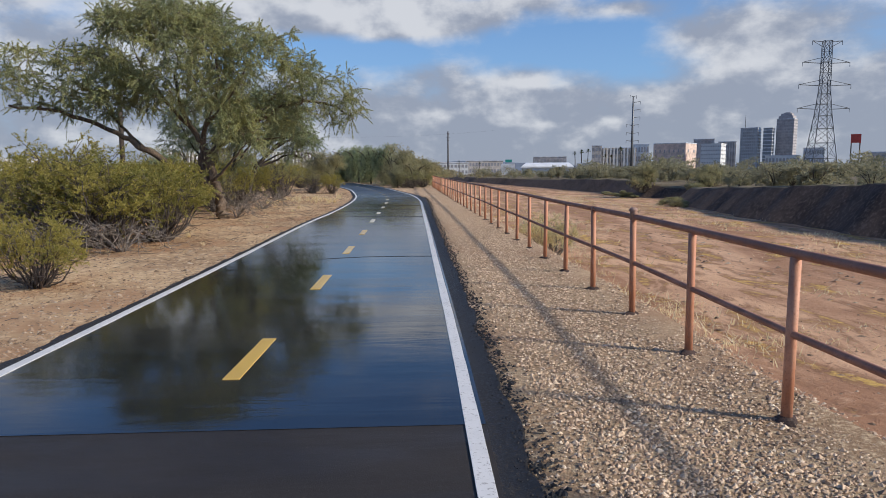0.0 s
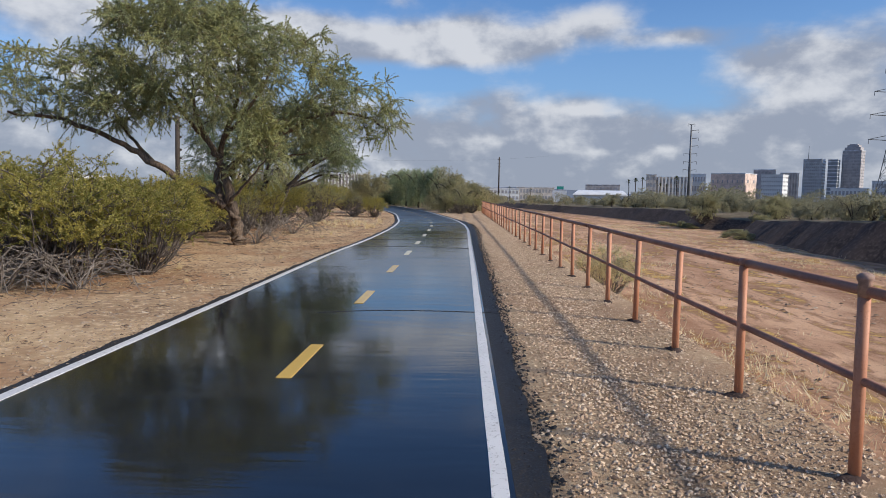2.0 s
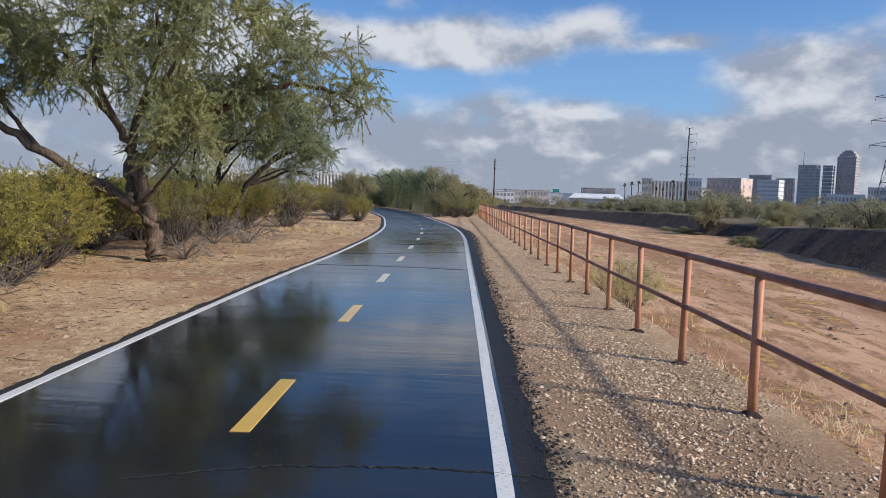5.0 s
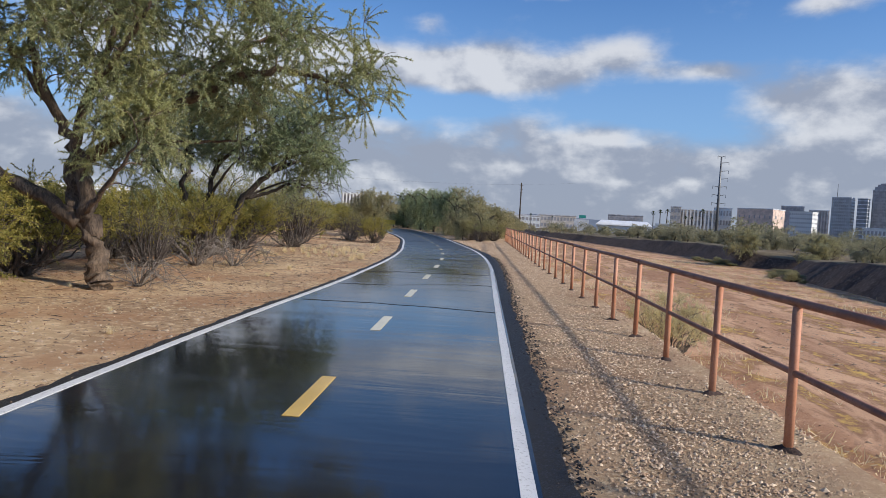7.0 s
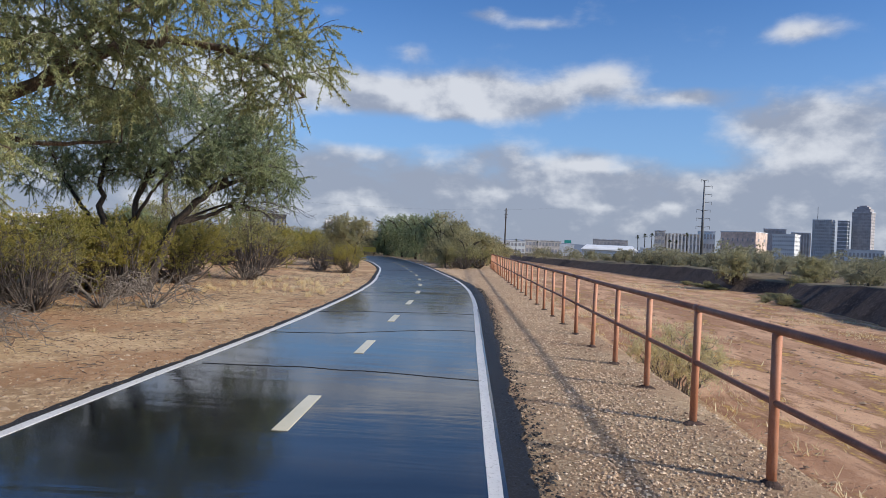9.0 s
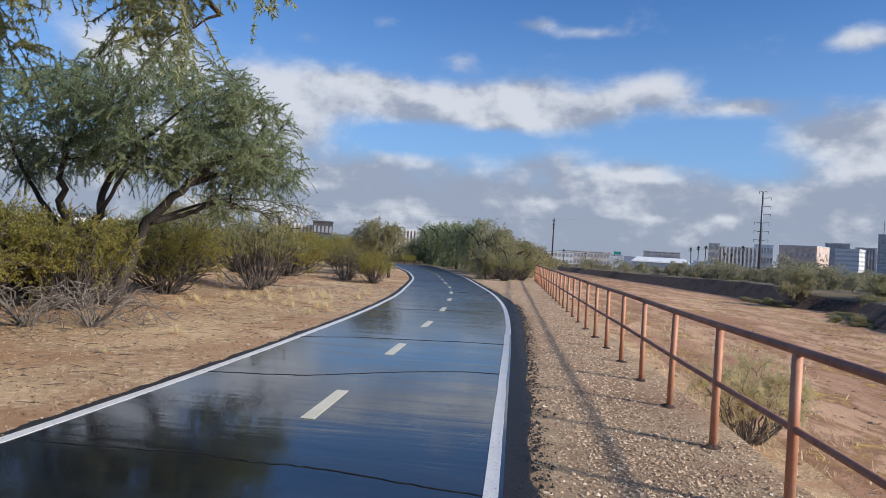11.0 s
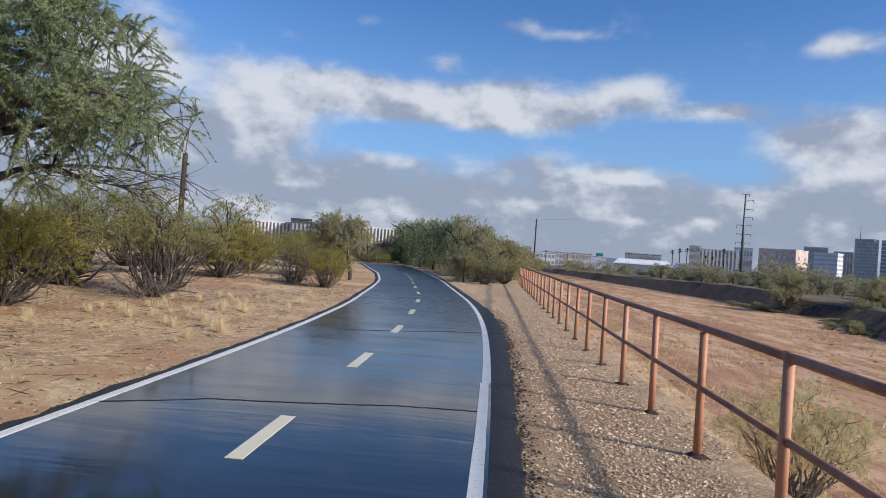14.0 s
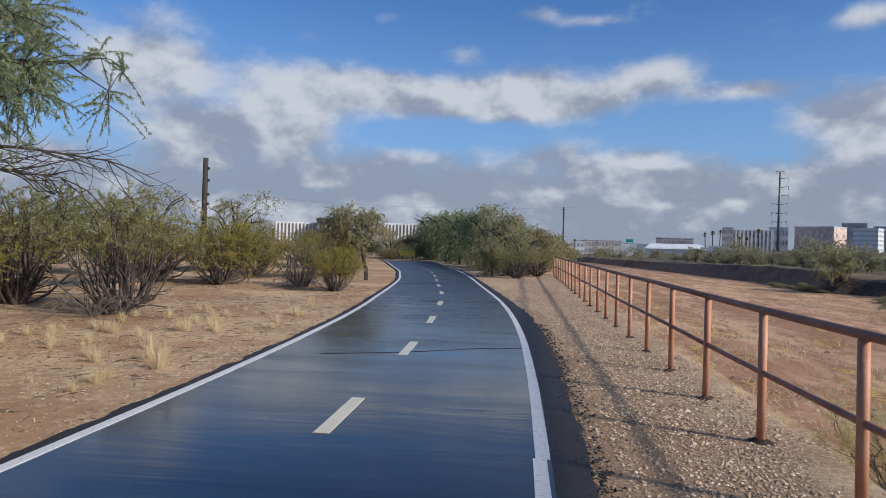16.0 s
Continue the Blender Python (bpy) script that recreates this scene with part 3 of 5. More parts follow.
def build_fence():
    fence = thing("pipe_fence", "rusty orange steel pipe fence with two rails along the gravel shoulder", "fence", at=(2.45, 5.58, -0.03))
    rng = np.random.default_rng(2)
    post = Mesh()
    post.tube([(0, 0, -0.1), (0, 0, 0.5), (0, 0, 1.02)], (0.034, 0.033, 0.033), 12)
    post_mesh = post.mesh("post", RUST, True)
    foot = Mesh()
    turn = np.linspace(0, 2 * np.pi, 11)[:-1]
    ring = [(0.14 * math.cos(a) * (1 + 0.3 * math.sin(3 * a)), 0.11 * math.sin(a) * (1 + 0.25 * math.cos(2 * a)), 0.0) for a in turn]
    crown = [(x * 0.45, y * 0.45, 0.028) for x, y, _ in ring]
    foot.add(ring + crown, [(i, (i + 1) % 10, 10 + (i + 1) % 10, 10 + i) for i in range(10)] + [tuple(range(10, 20))])
    foot_mesh = foot.mesh("footing", FOOT, True)
    cap = Mesh()
    cap.tube([(0, 0, 1.02), (0, 0, 1.10), (0, 0, 1.115), (0, 0, 1.135), (0, 0, 1.15)], (0.034, 0.034, 0.044, 0.044, 0.02), 12)
    cap_mesh = cap.mesh("post_cap", CAPGREY, True)
    for i in range(-5, 39):
        y = 1.507 * (i - 1)
        p = part("post", post_mesh, RUST, fence)
        p.matrix_basis = pose(rail_x(y + 5.58) - 2.45, y, 0.0, rng.normal(0, 0.5), rng.normal(0, 0.5), rng.random() * 360)
        f = part("footing", foot_mesh, FOOT, p)
        f.matrix_basis = pose(0, 0, 0.004, 0, 0, rng.random() * 360) @ Matrix.Diagonal((0.75, 0.75, 1, 1))
        if i == 2:
            part("post_cap", cap_mesh, CAPGREY, p, "grey weathered post cap")
    for name, z, r in (("top_rail", 1.045, 0.031), ("middle_rail", 0.555, 0.024)):
        start = 1.507 * -6
        while start < 1.507 * 37:
            stop = min(start + 1.507 * 4, 1.507 * 37)
            ys = np.linspace(start, stop - 0.003, 9)
            m = Mesh()
            m.tube([(rail_x(v + 5.58) - 2.45, v, z + 0.004 * math.sin(v * 0.9)) for v in ys], r, 12)
            part(name, m, RAIL, fence, smooth=True)
            if start > -8:
                c = Mesh()
                c.tube([(rail_x(start + 5.58) - 2.45, start - 0.05, z + 0.004 * math.sin(start * 0.9)), (rail_x(start + 5.58) - 2.45, start + 0.05, z + 0.004 * math.sin(start * 0.9))], r + 0.005, 12)
                part("rail_sleeve", c, RAIL, fence, smooth=True)
            start = stop


build_fence()


# ---- plants ----
def curve_points(points, n):
    """A smooth line through a few points."""
    p = np.asarray(points, dtype=float)
    if len(p) == 2:
        s = np.linspace(0, 1, n)[:, None]
        return p[0] + (p[1] - p[0]) * s
    q = np.concatenate([[2 * p[0] - p[1]], p, [2 * p[-1] - p[-2]]])
    out = []
    for t in np.linspace(0, len(p) - 1 - 1e-6, n):
        i = int(t)
        u = t - i
        a, b, c, d = q[i:i + 4]
        out.append(0.5 * (2 * b + (c - a) * u + (2 * a - 5 * b + 4 * c - d) * u * u + (3 * b - a - 3 * c + d) * u ** 3))
    return np.array(out)


def leaves_along(rng, lines, per, length, width, droop=0.5, spread=0.9, first=0.15, slim=False):
    """Slim leaf blades along twigs. lines: k x n x 3."""
    lines = np.asarray(lines)
    k, n, _ = lines.shape
    s = first + (1 - first) * rng.random((k, per))
    u = s * (n - 1)
    i = np.minimum(u.astype(int), n - 2)
    w = (u - i)[..., None]
    idx = np.arange(k)[:, None]
    p = lines[idx, i] * (1 - w) + lines[idx, i + 1] * w
    way = lines[idx, i + 1] - lines[idx, i]
    way /= np.linalg.norm(way, axis=2, keepdims=True) + 1e-9
    d = way * 0.6 + rng.normal(0, spread, p.shape)
    d[..., 2] -= droop
    d /= np.linalg.norm(d, axis=2, keepdims=True) + 1e-9
    side = np.cross(d, rng.normal(0, 0.75, p.shape) + np.array((0.25, -0.1, 0.85)))
    side /= np.linalg.norm(side, axis=2, keepdims=True) + 1e-9
    ln = length * (0.6 + 0.8 * rng.random((k, per, 1)))
    wd = width * (0.6 + 0.8 * rng.random((k, per, 1)))
    if slim:
        return np.stack([p - side * wd, p + side * wd, p + d * ln], axis=2).reshape(-1, 3, 3)
    c = np.stack([p, p + d * ln * 0.45 + side * wd, p + d * ln, p + d * ln * 0.55 - side * wd], axis=2)
    return c.reshape(-1, 4, 3)


def twigs_from(rng, tips, ways, count, reach, sag, n=4):
    """Thin drooping twigs that fan out from branch tips."""
    tips, ways = np.repeat(tips, count, 0), np.repeat(ways, count, 0)
    d = ways * 0.6 + rng.normal(0, 0.75, tips.shape)
    d[:, 2] += 0.15
    d /= np.linalg.norm(d, axis=1)[:, None] + 1e-9
    ln = reach * (0.5 + rng.random(len(tips)))[:, None]
    s = np.linspace(0, 1, n)[None, :, None]
    line = tips[:, None, :] + d[:, None, :] * ln[:, None, :] * s
    line[..., 2] -= (sag * ln * np.linspace(0, 1, n)[None, :] ** 2)
    return line


def grow_tree(seed, limbs, lobes, clusters, per_cluster, per_twig, leaf=(0.085, 0.011), reach=0.65, sag=0.45, bare=0.0, twig_step=2, sprays=False, slim=False):
    """limbs: (points, radius at start, radius at end); lobes: (centre, radii). Returns the wood and the leaves."""
    rng = np.random.default_rng(seed)
    wood, crown = Mesh(), Mesh()
    nodes, thick = [], []
    for points, r0, r1 in limbs:
        line = curve_points(points, 4 * len(points) + 2)
        line[1:-1] += rng.normal(0, 0.03, (len(line) - 2, 3)) * min(1.0, r0 * 8)
        radii = np.linspace(r0, r1, len(line))
        wood.bole(line, radii * (1 + 0.03 * rng.normal(0, 1, len(line))), rng)
        nodes.append(line[len(line) // 4:])
        thick.append(radii[len(line) // 4:])
    nodes, thick = np.concatenate(nodes), np.concatenate(thick)
    share = np.array([r[0] * r[1] * r[2] for _, r in lobes]) ** 0.8
    which = rng.choice(len(lobes), clusters, p=share / share.sum())
    centre = np.array([c for c, _ in lobes])[which]
    radii = np.array([r for _, r in lobes])[which]
    d = rng.normal(0, 1, (clusters, 3))
    d /= np.linalg.norm(d, axis=1)[:, None]
    tips = centre + d * radii * (0.35 + 0.65 * rng.random(clusters) ** 0.45)[:, None]
    if sprays:
        # gather the tips in sprays, so that gaps stay open between them
        hub = tips[:max(8, clusters // 7)]
        near = np.argmin(np.linalg.norm(tips[:, None] - hub[None], axis=2), axis=1)
        tips = tips + (hub[near] - tips) * 0.2
    order = np.argsort([np.min(np.linalg.norm(nodes - t, axis=1)) for t in tips])
    ways = np.zeros_like(tips)
    for i in order:
        t = tips[i]
        j = int(np.argmin(np.linalg.norm((nodes - t) * np.array((1, 1, 0.9)), axis=1) + 0.25 * np.maximum(nodes[:, 2] - t[2], 0)))
        a = nodes[j]
        mid = (a + t) / 2 + rng.normal(0, 0.08, 3) * np.linalg.norm(t - a) + np.array((0, 0, 0.12 * np.linalg.norm(t - a)))
        line = curve_points([a, mid, t], 6)
        r0 = min(thick[j] * 0.7, 0.014 + 0.016 * np.linalg.norm(t - a))
        wood.tube(line, np.linspace(r0, 0.006, 6), 5, False)
        nodes = np.concatenate([nodes, line[2:]])
        thick = np.concatenate([thick, np.linspace(r0, 0.006, 6)[2:]])
        ways[i] = (t - mid) / (np.linalg.norm(t - mid) + 1e-9)
    lines = twigs_from(rng, tips, ways, per_cluster, reach, sag)
    for line in lines[::twig_step]:
        wood.tube(line, np.linspace(0.006, 0.003, len(line)), 3, False)
    leafy = lines[rng.random(len(lines)) >= bare]
    crown.quads(leaves_along(rng, leafy, per_twig, leaf[0], leaf[1], 0.4 if slim else 0.5, slim=slim))
    return wood, crown


def plant(name, label, category, at, wood, crown, bark, leaf, group=""):
    ob = thing(name, label, category, group, at)
    part("trunk" if name.endswith("tree") else "branchwork", wood, bark, ob, smooth=True)
    part("crown" if name.endswith("tree") else "foliage", crown, leaf, ob)
    return ob


def near_mesquite():
    limbs = [
        ([(0.2, 0, -0.1), (0.19, 0, 0.12), (0.15, 0, 0.5), (0.05, 0, 0.95)], 0.2, 0.135),
        ([(0.05, 0, 0.9), (-0.1, 0.05, 1.5), (-0.25, 0.1, 2.1), (-0.5, 0.0, 2.7), (-0.9, -0.1, 3.5), (-1.1, 0, 4.6)], 0.15, 0.04),
        ([(0.05, 0, 0.9), (-0.38, 0.15, 1.4), (-0.42, 0.2, 2.2), (-0.3, 0.2, 3.0), (0.1, 0.3, 4.2), (0.2, 0.2, 5.4)], 0.12, 0.03),
        ([(-0.2, 0, 1.1), (-0.9, -0.2, 1.6), (-2.0, -0.3, 2.25), (-3.1, -0.4, 2.9), (-4.4, -0.5, 3.4), (-5.9, -0.6, 3.6)], 0.125, 0.03),
        ([(-2.0, -0.3, 2.25), (-3.0, 0.2, 3.1), (-3.8, 0.5, 4.2)], 0.06, 0.02),
        ([(-0.25, 0.1, 2.1), (0.5, 0.2, 2.7), (1.3, 0.4, 3.2), (2.3, 0.5, 3.72), (3.0, 0.6, 3.85), (3.8, 0.8, 3.7), (4.4, 0.9, 3.3)], 0.10, 0.02),
        ([(1.3, 0.4, 3.2), (1.9, 0.8, 4.1), (2.8, 1.0, 4.6)], 0.05, 0.02),
        ([(-0.5, 0, 2.7), (-1.6, 0.3, 3.9), (-2.4, 0.4, 5.2)], 0.07, 0.02),
        ([(-0.3, 0.2, 3.0), (0.7, -0.4, 3.9), (1.4, -0.5, 5.0)], 0.06, 0.02),
        ([(0, -0.1, 1.3), (0.6, -0.5, 1.8), (1.2, -0.8, 2.4)], 0.05, 0.015),
        ([(0.5, 0.2, 2.7), (1.0, 0.9, 2.6), (1.9, 1.3, 2.7)], 0.045, 0.015)]
    lobes = [((-1.0, 0.0, 5.1), (2.8, 2.4, 1.9)), ((-1.2, 0.0, 6.2), (2.1, 1.7, 0.8)), ((-4.1, -0.3, 4.4), (2.5, 2.0, 1.2)), ((1.2, 0.3, 4.8), (2.1, 2.0, 1.5)), ((3.2, 0.8, 4.3), (1.4, 1.4, 1.0)),
             ((4.1, 0.9, 3.5), (0.7, 0.9, 0.55)), ((1.15, -0.7, 2.45), (0.75, 0.7, 0.65)), ((-2.6, -0.9, 4.0), (1.4, 1.0, 0.8)),
             ((0.75, -0.3, 3.0), (0.8, 0.7, 0.8)), ((0.75, -0.3, 1.85), (0.6, 0.55, 0.45)), ((-1.7, 0.0, 6.3), (1.9, 1.5, 0.8)), ((1.9, 0.8, 3.4), (1.0, 1.0, 0.6))]
    wood, crown = grow_tree(11, limbs, lobes, 1000, 9, 98, (0.05, 0.007), 0.42, 0.3, 0.05, 2, True, True)
    plant("mesquite_tree", "large feathery grey-green mesquite with a forked leaning trunk", "tree", (-6.15, 21.85, -0.05), wood, crown, BARK, MESQUITE)


def second_mesquite():
    limbs = [
        ([(0.3, 0.0, -0.1), (0.1, 0.0, 0.7), (-0.15, 0.0, 1.6), (0.1, 0.1, 2.7), (0.5, 0.1, 3.8)], 0.14, 0.035),
        ([(0.3, 0.0, 0.1), (0.5, 0.2, 0.9), (0.9, 0.2, 1.8), (1.7, 0.2, 2.6), (2.4, 0.4, 3.2), (3.1, 0.6, 3.3)], 0.13, 0.03),
        ([(-0.3, 0.3, -0.1), (-0.6, 0.2, 0.9), (-0.85, 0.0, 1.9), (-0.8, -0.1, 2.9), (-0.5, 0.0, 4.2)], 0.12, 0.03),
        ([(-0.6, 0.2, 1.1), (-1.3, 0.2, 1.9), (-2.0, 0.2, 2.8), (-2.4, 0.1, 3.7)], 0.07, 0.02),
        ([(0.9, 0.2, 1.8), (1.6, 0.4, 2.0), (2.2, 0.6, 2.3), (2.8, 0.7, 2.2)], 0.06, 0.02),
        ([(0.1, 0.1, 2.7), (1.0, -0.3, 3.4), (1.9, -0.4, 4.1)], 0.06, 0.02),
        ([(-0.15, 0, 1.6), (0.5, -0.4, 2.4), (1.2, -0.8, 3.0)], 0.05, 0.02),
        ([(1.7, 0.2, 2.6), (2.4, 1.6, 3.2), (2.65, 2.8, 3.6)], 0.06, 0.02)]
    bare = [([(0.9, 0.2, 1.8), (1.7, 1.3, 2.35), (2.3, 2.3, 2.5), (3.0, 3.1, 2.45)], 0.04, 0.008), ([(1.7, 1.3, 2.35), (2.1, 1.9, 2.25), (2.6, 2.8, 2.2)], 0.022, 0.006)]
    lobes = [((0.8, 0.3, 4.1), (2.1, 2.0, 1.35)), ((2.5, 0.5, 3.6), (1.2, 1.5, 1.05)), ((3.0, 0.8, 3.0), (0.7, 1.0, 0.6)), ((-1.3, 0.3, 3.8), (1.9, 1.8, 1.3)),
             ((1.4, -0.3, 3.1), (1.4, 1.1, 0.5)), ((2.3, 0.5, 2.3), (0.5, 0.6, 0.4)), ((-2.5, 0.2, 3.1), (0.9, 1.2, 0.7)), ((2.6, 2.7, 3.7), (0.7, 0.9, 0.8))]
    wood, crown = grow_tree(23, limbs, lobes, 680, 9, 80, (0.05, 0.0064), 0.4, 0.3, 0.1, 2, True, True)
    bare_sprays(wood, 29, bare)
    plant("mesquite_tree", "green feathery mesquite with several dark leaning trunks", "tree", (-7.65, 30.3, -0.05), wood, crown, DARKBARK, GREENER)


def bare_sprays(wood, seed, limbs):
    """Leafless limbs with forking twigs."""
    rng = np.random.default_rng(seed)
    for points, r0, r1 in limbs:
        line = curve_points(points, 14)
        wood.tube(line, np.linspace(r0, r1, 14), 6, False)
        for j in range(4, 14):
            for _ in range(3):
                d = (line[j] - line[j - 1]) / np.linalg.norm(line[j] - line[j - 1]) + rng.normal(0, 0.5, 3)
                tip = line[j] + d * (0.25 + 0.3 * rng.random())
                twig = curve_points([line[j], (line[j] + tip) / 2 + rng.normal(0, 0.05, 3), tip], 5)
                wood.tube(twig, np.linspace(0.009, 0.004, 5), 4, False)
                for k in (2, 3, 4):
                    e = twig[k] + d * 0.12 + rng.normal(0, 0.11, 3)
                    wood.tube([twig[k], (twig[k] + e) / 2 + rng.normal(0, 0.02, 3), e], (0.005, 0.004, 0.002), 3, False)


def random_limbs(rng, height, wide, count):
    limbs = [([(0, 0, -0.1), (rng.normal(0, 0.1), rng.normal(0, 0.1), height * 0.3)], 0.045 * height ** 0.8, 0.03 * height ** 0.8)]
    top = np.array(limbs[0][0][-1])
    for i in range(count):
        a = 2 * math.pi * (i + rng.random() * 0.6) / count
        e = np.array((math.cos(a) * wide * 0.75, math.sin(a) * wide * 0.75, height * (0.6 + 0.25 * rng.random())))
        limbs.append(([tuple(top * (0.4 + 0.5 * rng.random())), tuple((top + e) / 2 + np.array((0, 0, 0.1 * height))), tuple(e)], 0.022 * height ** 0.8, 0.012))
    return limbs


def small_tree(seed, height, wide, clusters, per_twig, leaf, low=0.35):
    rng = np.random.default_rng(seed)
    limbs = random_limbs(rng, height, wide, 6)
    lobes = []
    for i in range(6):
        a = 2 * math.pi * i / 6 + rng.random()
        r = wide * 0.5
        lobes.append(((math.cos(a) * r * rng.random() * 1.2, math.sin(a) * r * rng.random() * 1.2, height * (low + (0.82 - low) * (0.25 + 0.75 * rng.random()))),
                      (wide * 0.5, wide * 0.5, height * (0.14 + 0.08 * rng.random()))))
    return grow_tree(seed, limbs, lobes, clusters, 7, per_twig, leaf, 0.12 * height + 0.15, 0.4, 0.0, 4)


def shrub(seed, radius, height, stems, per_twig, leaf=(0.05, 0.009), leafless=0.0, low=0.3):
    """A desert shrub: many stems from one root, leaf tufts on the outer half."""
    rng = np.random.default_rng(seed)
    wood, crown = Mesh(), Mesh()
    tips, ways = [], []
    for i in range(stems):
        a = rng.random() * 2 * math.pi
        lean = rng.random() ** 0.7 * (1 + 0.28 * math.sin(2 * a + seed) + 0.18 * math.sin(3 * a + 2 * seed))
        top = np.array((math.cos(a) * radius * lean, math.sin(a) * radius * lean, height * (0.62 + 0.38 * rng.random()) * (1 - 0.35 * lean * lean)))
        root = np.array((math.cos(a) * 0.14 * radius, math.sin(a) * 0.14 * radius, -0.03))
        mid = root * 0.5 + top * 0.5 + np.array((rng.normal(0, 0.08), rng.normal(0, 0.08), -0.06 * height)) * radius
        line = curve_points([root, mid, top], 8)
        line[1:-1] += rng.normal(0, 0.02, (6, 3))
        wood.tube(line, np.linspace(0.026, 0.007, 8), 5, False)
        for j in (2, 3, 4, 5, 6, 7, 7):
            d = rng.normal(0, 1, 3) * np.array((1, 1, 0.5)) + np.array((math.cos(a), math.sin(a), 0.9))
            d /= np.linalg.norm(d)
            tip = line[j] + d * radius * (0.2 + 0.22 * rng.random())
            wood.tube(curve_points([line[j], (line[j] + tip) / 2 + rng.normal(0, 0.03, 3), tip], 4), np.linspace(0.008, 0.004, 4), 4, False)
            if line[j][2] > low * height and (j >= 5 or rng.random() < 0.5):
                tips.append(tip)
                ways.append(d)
    tips, ways = np.array(tips), np.array(ways)
    # some tips bear thick tufts, others almost none, so that stems and sky show between
    count = rng.choice((2, 5, 8), len(tips), p=(0.35, 0.3, 0.35))
    lines = twigs_from(rng, np.repeat(tips, count, 0), np.repeat(ways, count, 0), 1, radius * 0.22 + 0.05, 0.1)
    for line in lines[::3]:
        wood.tube(line, np.linspace(0.004, 0.002, len(line)), 3, False)
    keep = rng.random(len(lines)) >= leafless
    crown.quads(leaves_along(rng, lines[keep], per_twig, leaf[0], leaf[1], -0.2, 0.8))
    for i in range(stems // 2):
        a = rng.random() * 2 * math.pi
        e = np.array((math.cos(a), math.sin(a), 0.1 + 0.5 * rng.random())) * radius * (0.4 + 0.5 * rng.random())
        wood.tube(curve_points([(0, 0, 0.02), tuple(e * 0.5 + np.array((0, 0, 0.08))), tuple(e)], 5), np.linspace(0.014, 0.004, 5), 4, False)
    return wood, crown


near_mesquite()
second_mesquite()


def build_bushes():
    protos = []
    for seed, leaf, per, bare, label in ((31, CREOSOTE, 52, 0.0, "olive-yellow creosote bush on dry dirt"), (32, CREOSOTE, 46, 0.1, "olive-yellow creosote bush on dry dirt"),
                                         (33, OLIVE, 42, 0.2, "olive desert bush with bare grey lower stems"), (34, CREOSOTE, 44, 0.05, "olive-yellow creosote bush on dry dirt"),
                                         (35, OLIVE, 20, 0.55, "grey twiggy half-bare desert bush")):
        wood, crown = shrub(seed, 1.0, 1.5, 38, per, (0.036, 0.0064), bare, 0.5 if leaf is OLIVE else 0.26)
        ob = plant("desert_bush", label, "bush", (0, 0, 0), wood, crown, TWIG, leaf, "bushes beside the path")
        protos.append(ob)
    spots = [(-4.95, 9.3, 0.66, 1.0, 0), (-6.35, 14.3, 1.5, 2.05, 1), (-7.8, 15.5, 1.6, 2.25, 3), (-5.5, 15.2, 1.15, 1.8, 0), (-6.5, 17.9, 1.1, 1.75, 1), (-7.3, 20.1, 1.2, 1.9, 3), (-9.6, 18.0, 1.6, 2.0, 1),
             (-8.2, 12.6, 1.1, 1.3, 3), (-12.2, 21.0, 1.7, 2.2, 0), (-8.0, 22.6, 1.3, 1.9, 1), (-8.7, 19.4, 1.3, 1.8, 3), (-7.35, 26.2, 0.9, 1.6, 4),
             (-7.36, 29.2, 1.05, 1.9, 1), (-9.0, 27.4, 1.2, 1.8, 0), (-8.9, 30.4, 1.35, 2.0, 0), (-9.6, 25.5, 1.4, 1.9, 0), (-8.9, 28.7, 1.4, 2.0, 3), (-8.0, 33.6, 1.3, 1.9, 0),
             (-10.0, 38.3, 1.6, 2.6, 2), (-7.3, 37.8, 1.45, 2.3, 2), (-10.0, 34.5, 1.4, 2.0, 1), (-9.1, 45.8, 1.5, 2.15, 3),
             (-6.7, 46.8, 1.05, 1.75, 4), (-5.15, 45.4, 0.8, 1.4, 0), (-12.3, 40.5, 1.5, 2.1, 1), (-11.2, 45.5, 1.6, 2.2, 0), (-10.2, 51, 1.5, 2.1, 3),
             (-14.5, 49, 1.7, 2.2, 1), (-13.5, 29, 1.6, 2.2, 1), (-16, 35, 1.8, 2.2, 0), (-12.5, 34, 1.5, 2.0, 3), (-7.6, 55, 1.3, 1.9, 3), (-9.5, 60, 1.6, 2.1, 1),
             (-12, 65, 1.8, 2.3, 0), (-15, 58, 1.8, 2.3, 3), (-18, 46, 1.8, 2.2, 0), (-17, 26, 1.7, 2.1, 3), (-15, 20, 1.5, 1.9, 0), (-20, 40, 1.8, 2.3, 1),
             (-14, 15.5, 1.2, 1.5, 1), (-13, 72, 1.9, 2.4, 1), (-22, 55, 2.0, 2.4, 3), (0.3, 57.5, 1.1, 1.5, 2), (-0.3, 60.0, 1.3, 1.8, 4), (1.4, 60.5, 1.0, 1.3, 2)]
    rng = np.random.default_rng(5)
    used = set()
    for x, y, r, h, kind in spots:
        z = ground_z(x - float(middle(y)) - 1.1, y)
        m = pose(x, y, z, 0, 0, rng.random() * 360) @ Matrix.Diagonal((r * 0.88, r * 0.88, h / 1.72, 1))
        if kind not in used:
            protos[kind].matrix_basis = m
            used.add(kind)
        else:
            o = copy_thing(protos[kind], Matrix())
            o.matrix_basis = m
    return spots


BUSHES = build_bushes()


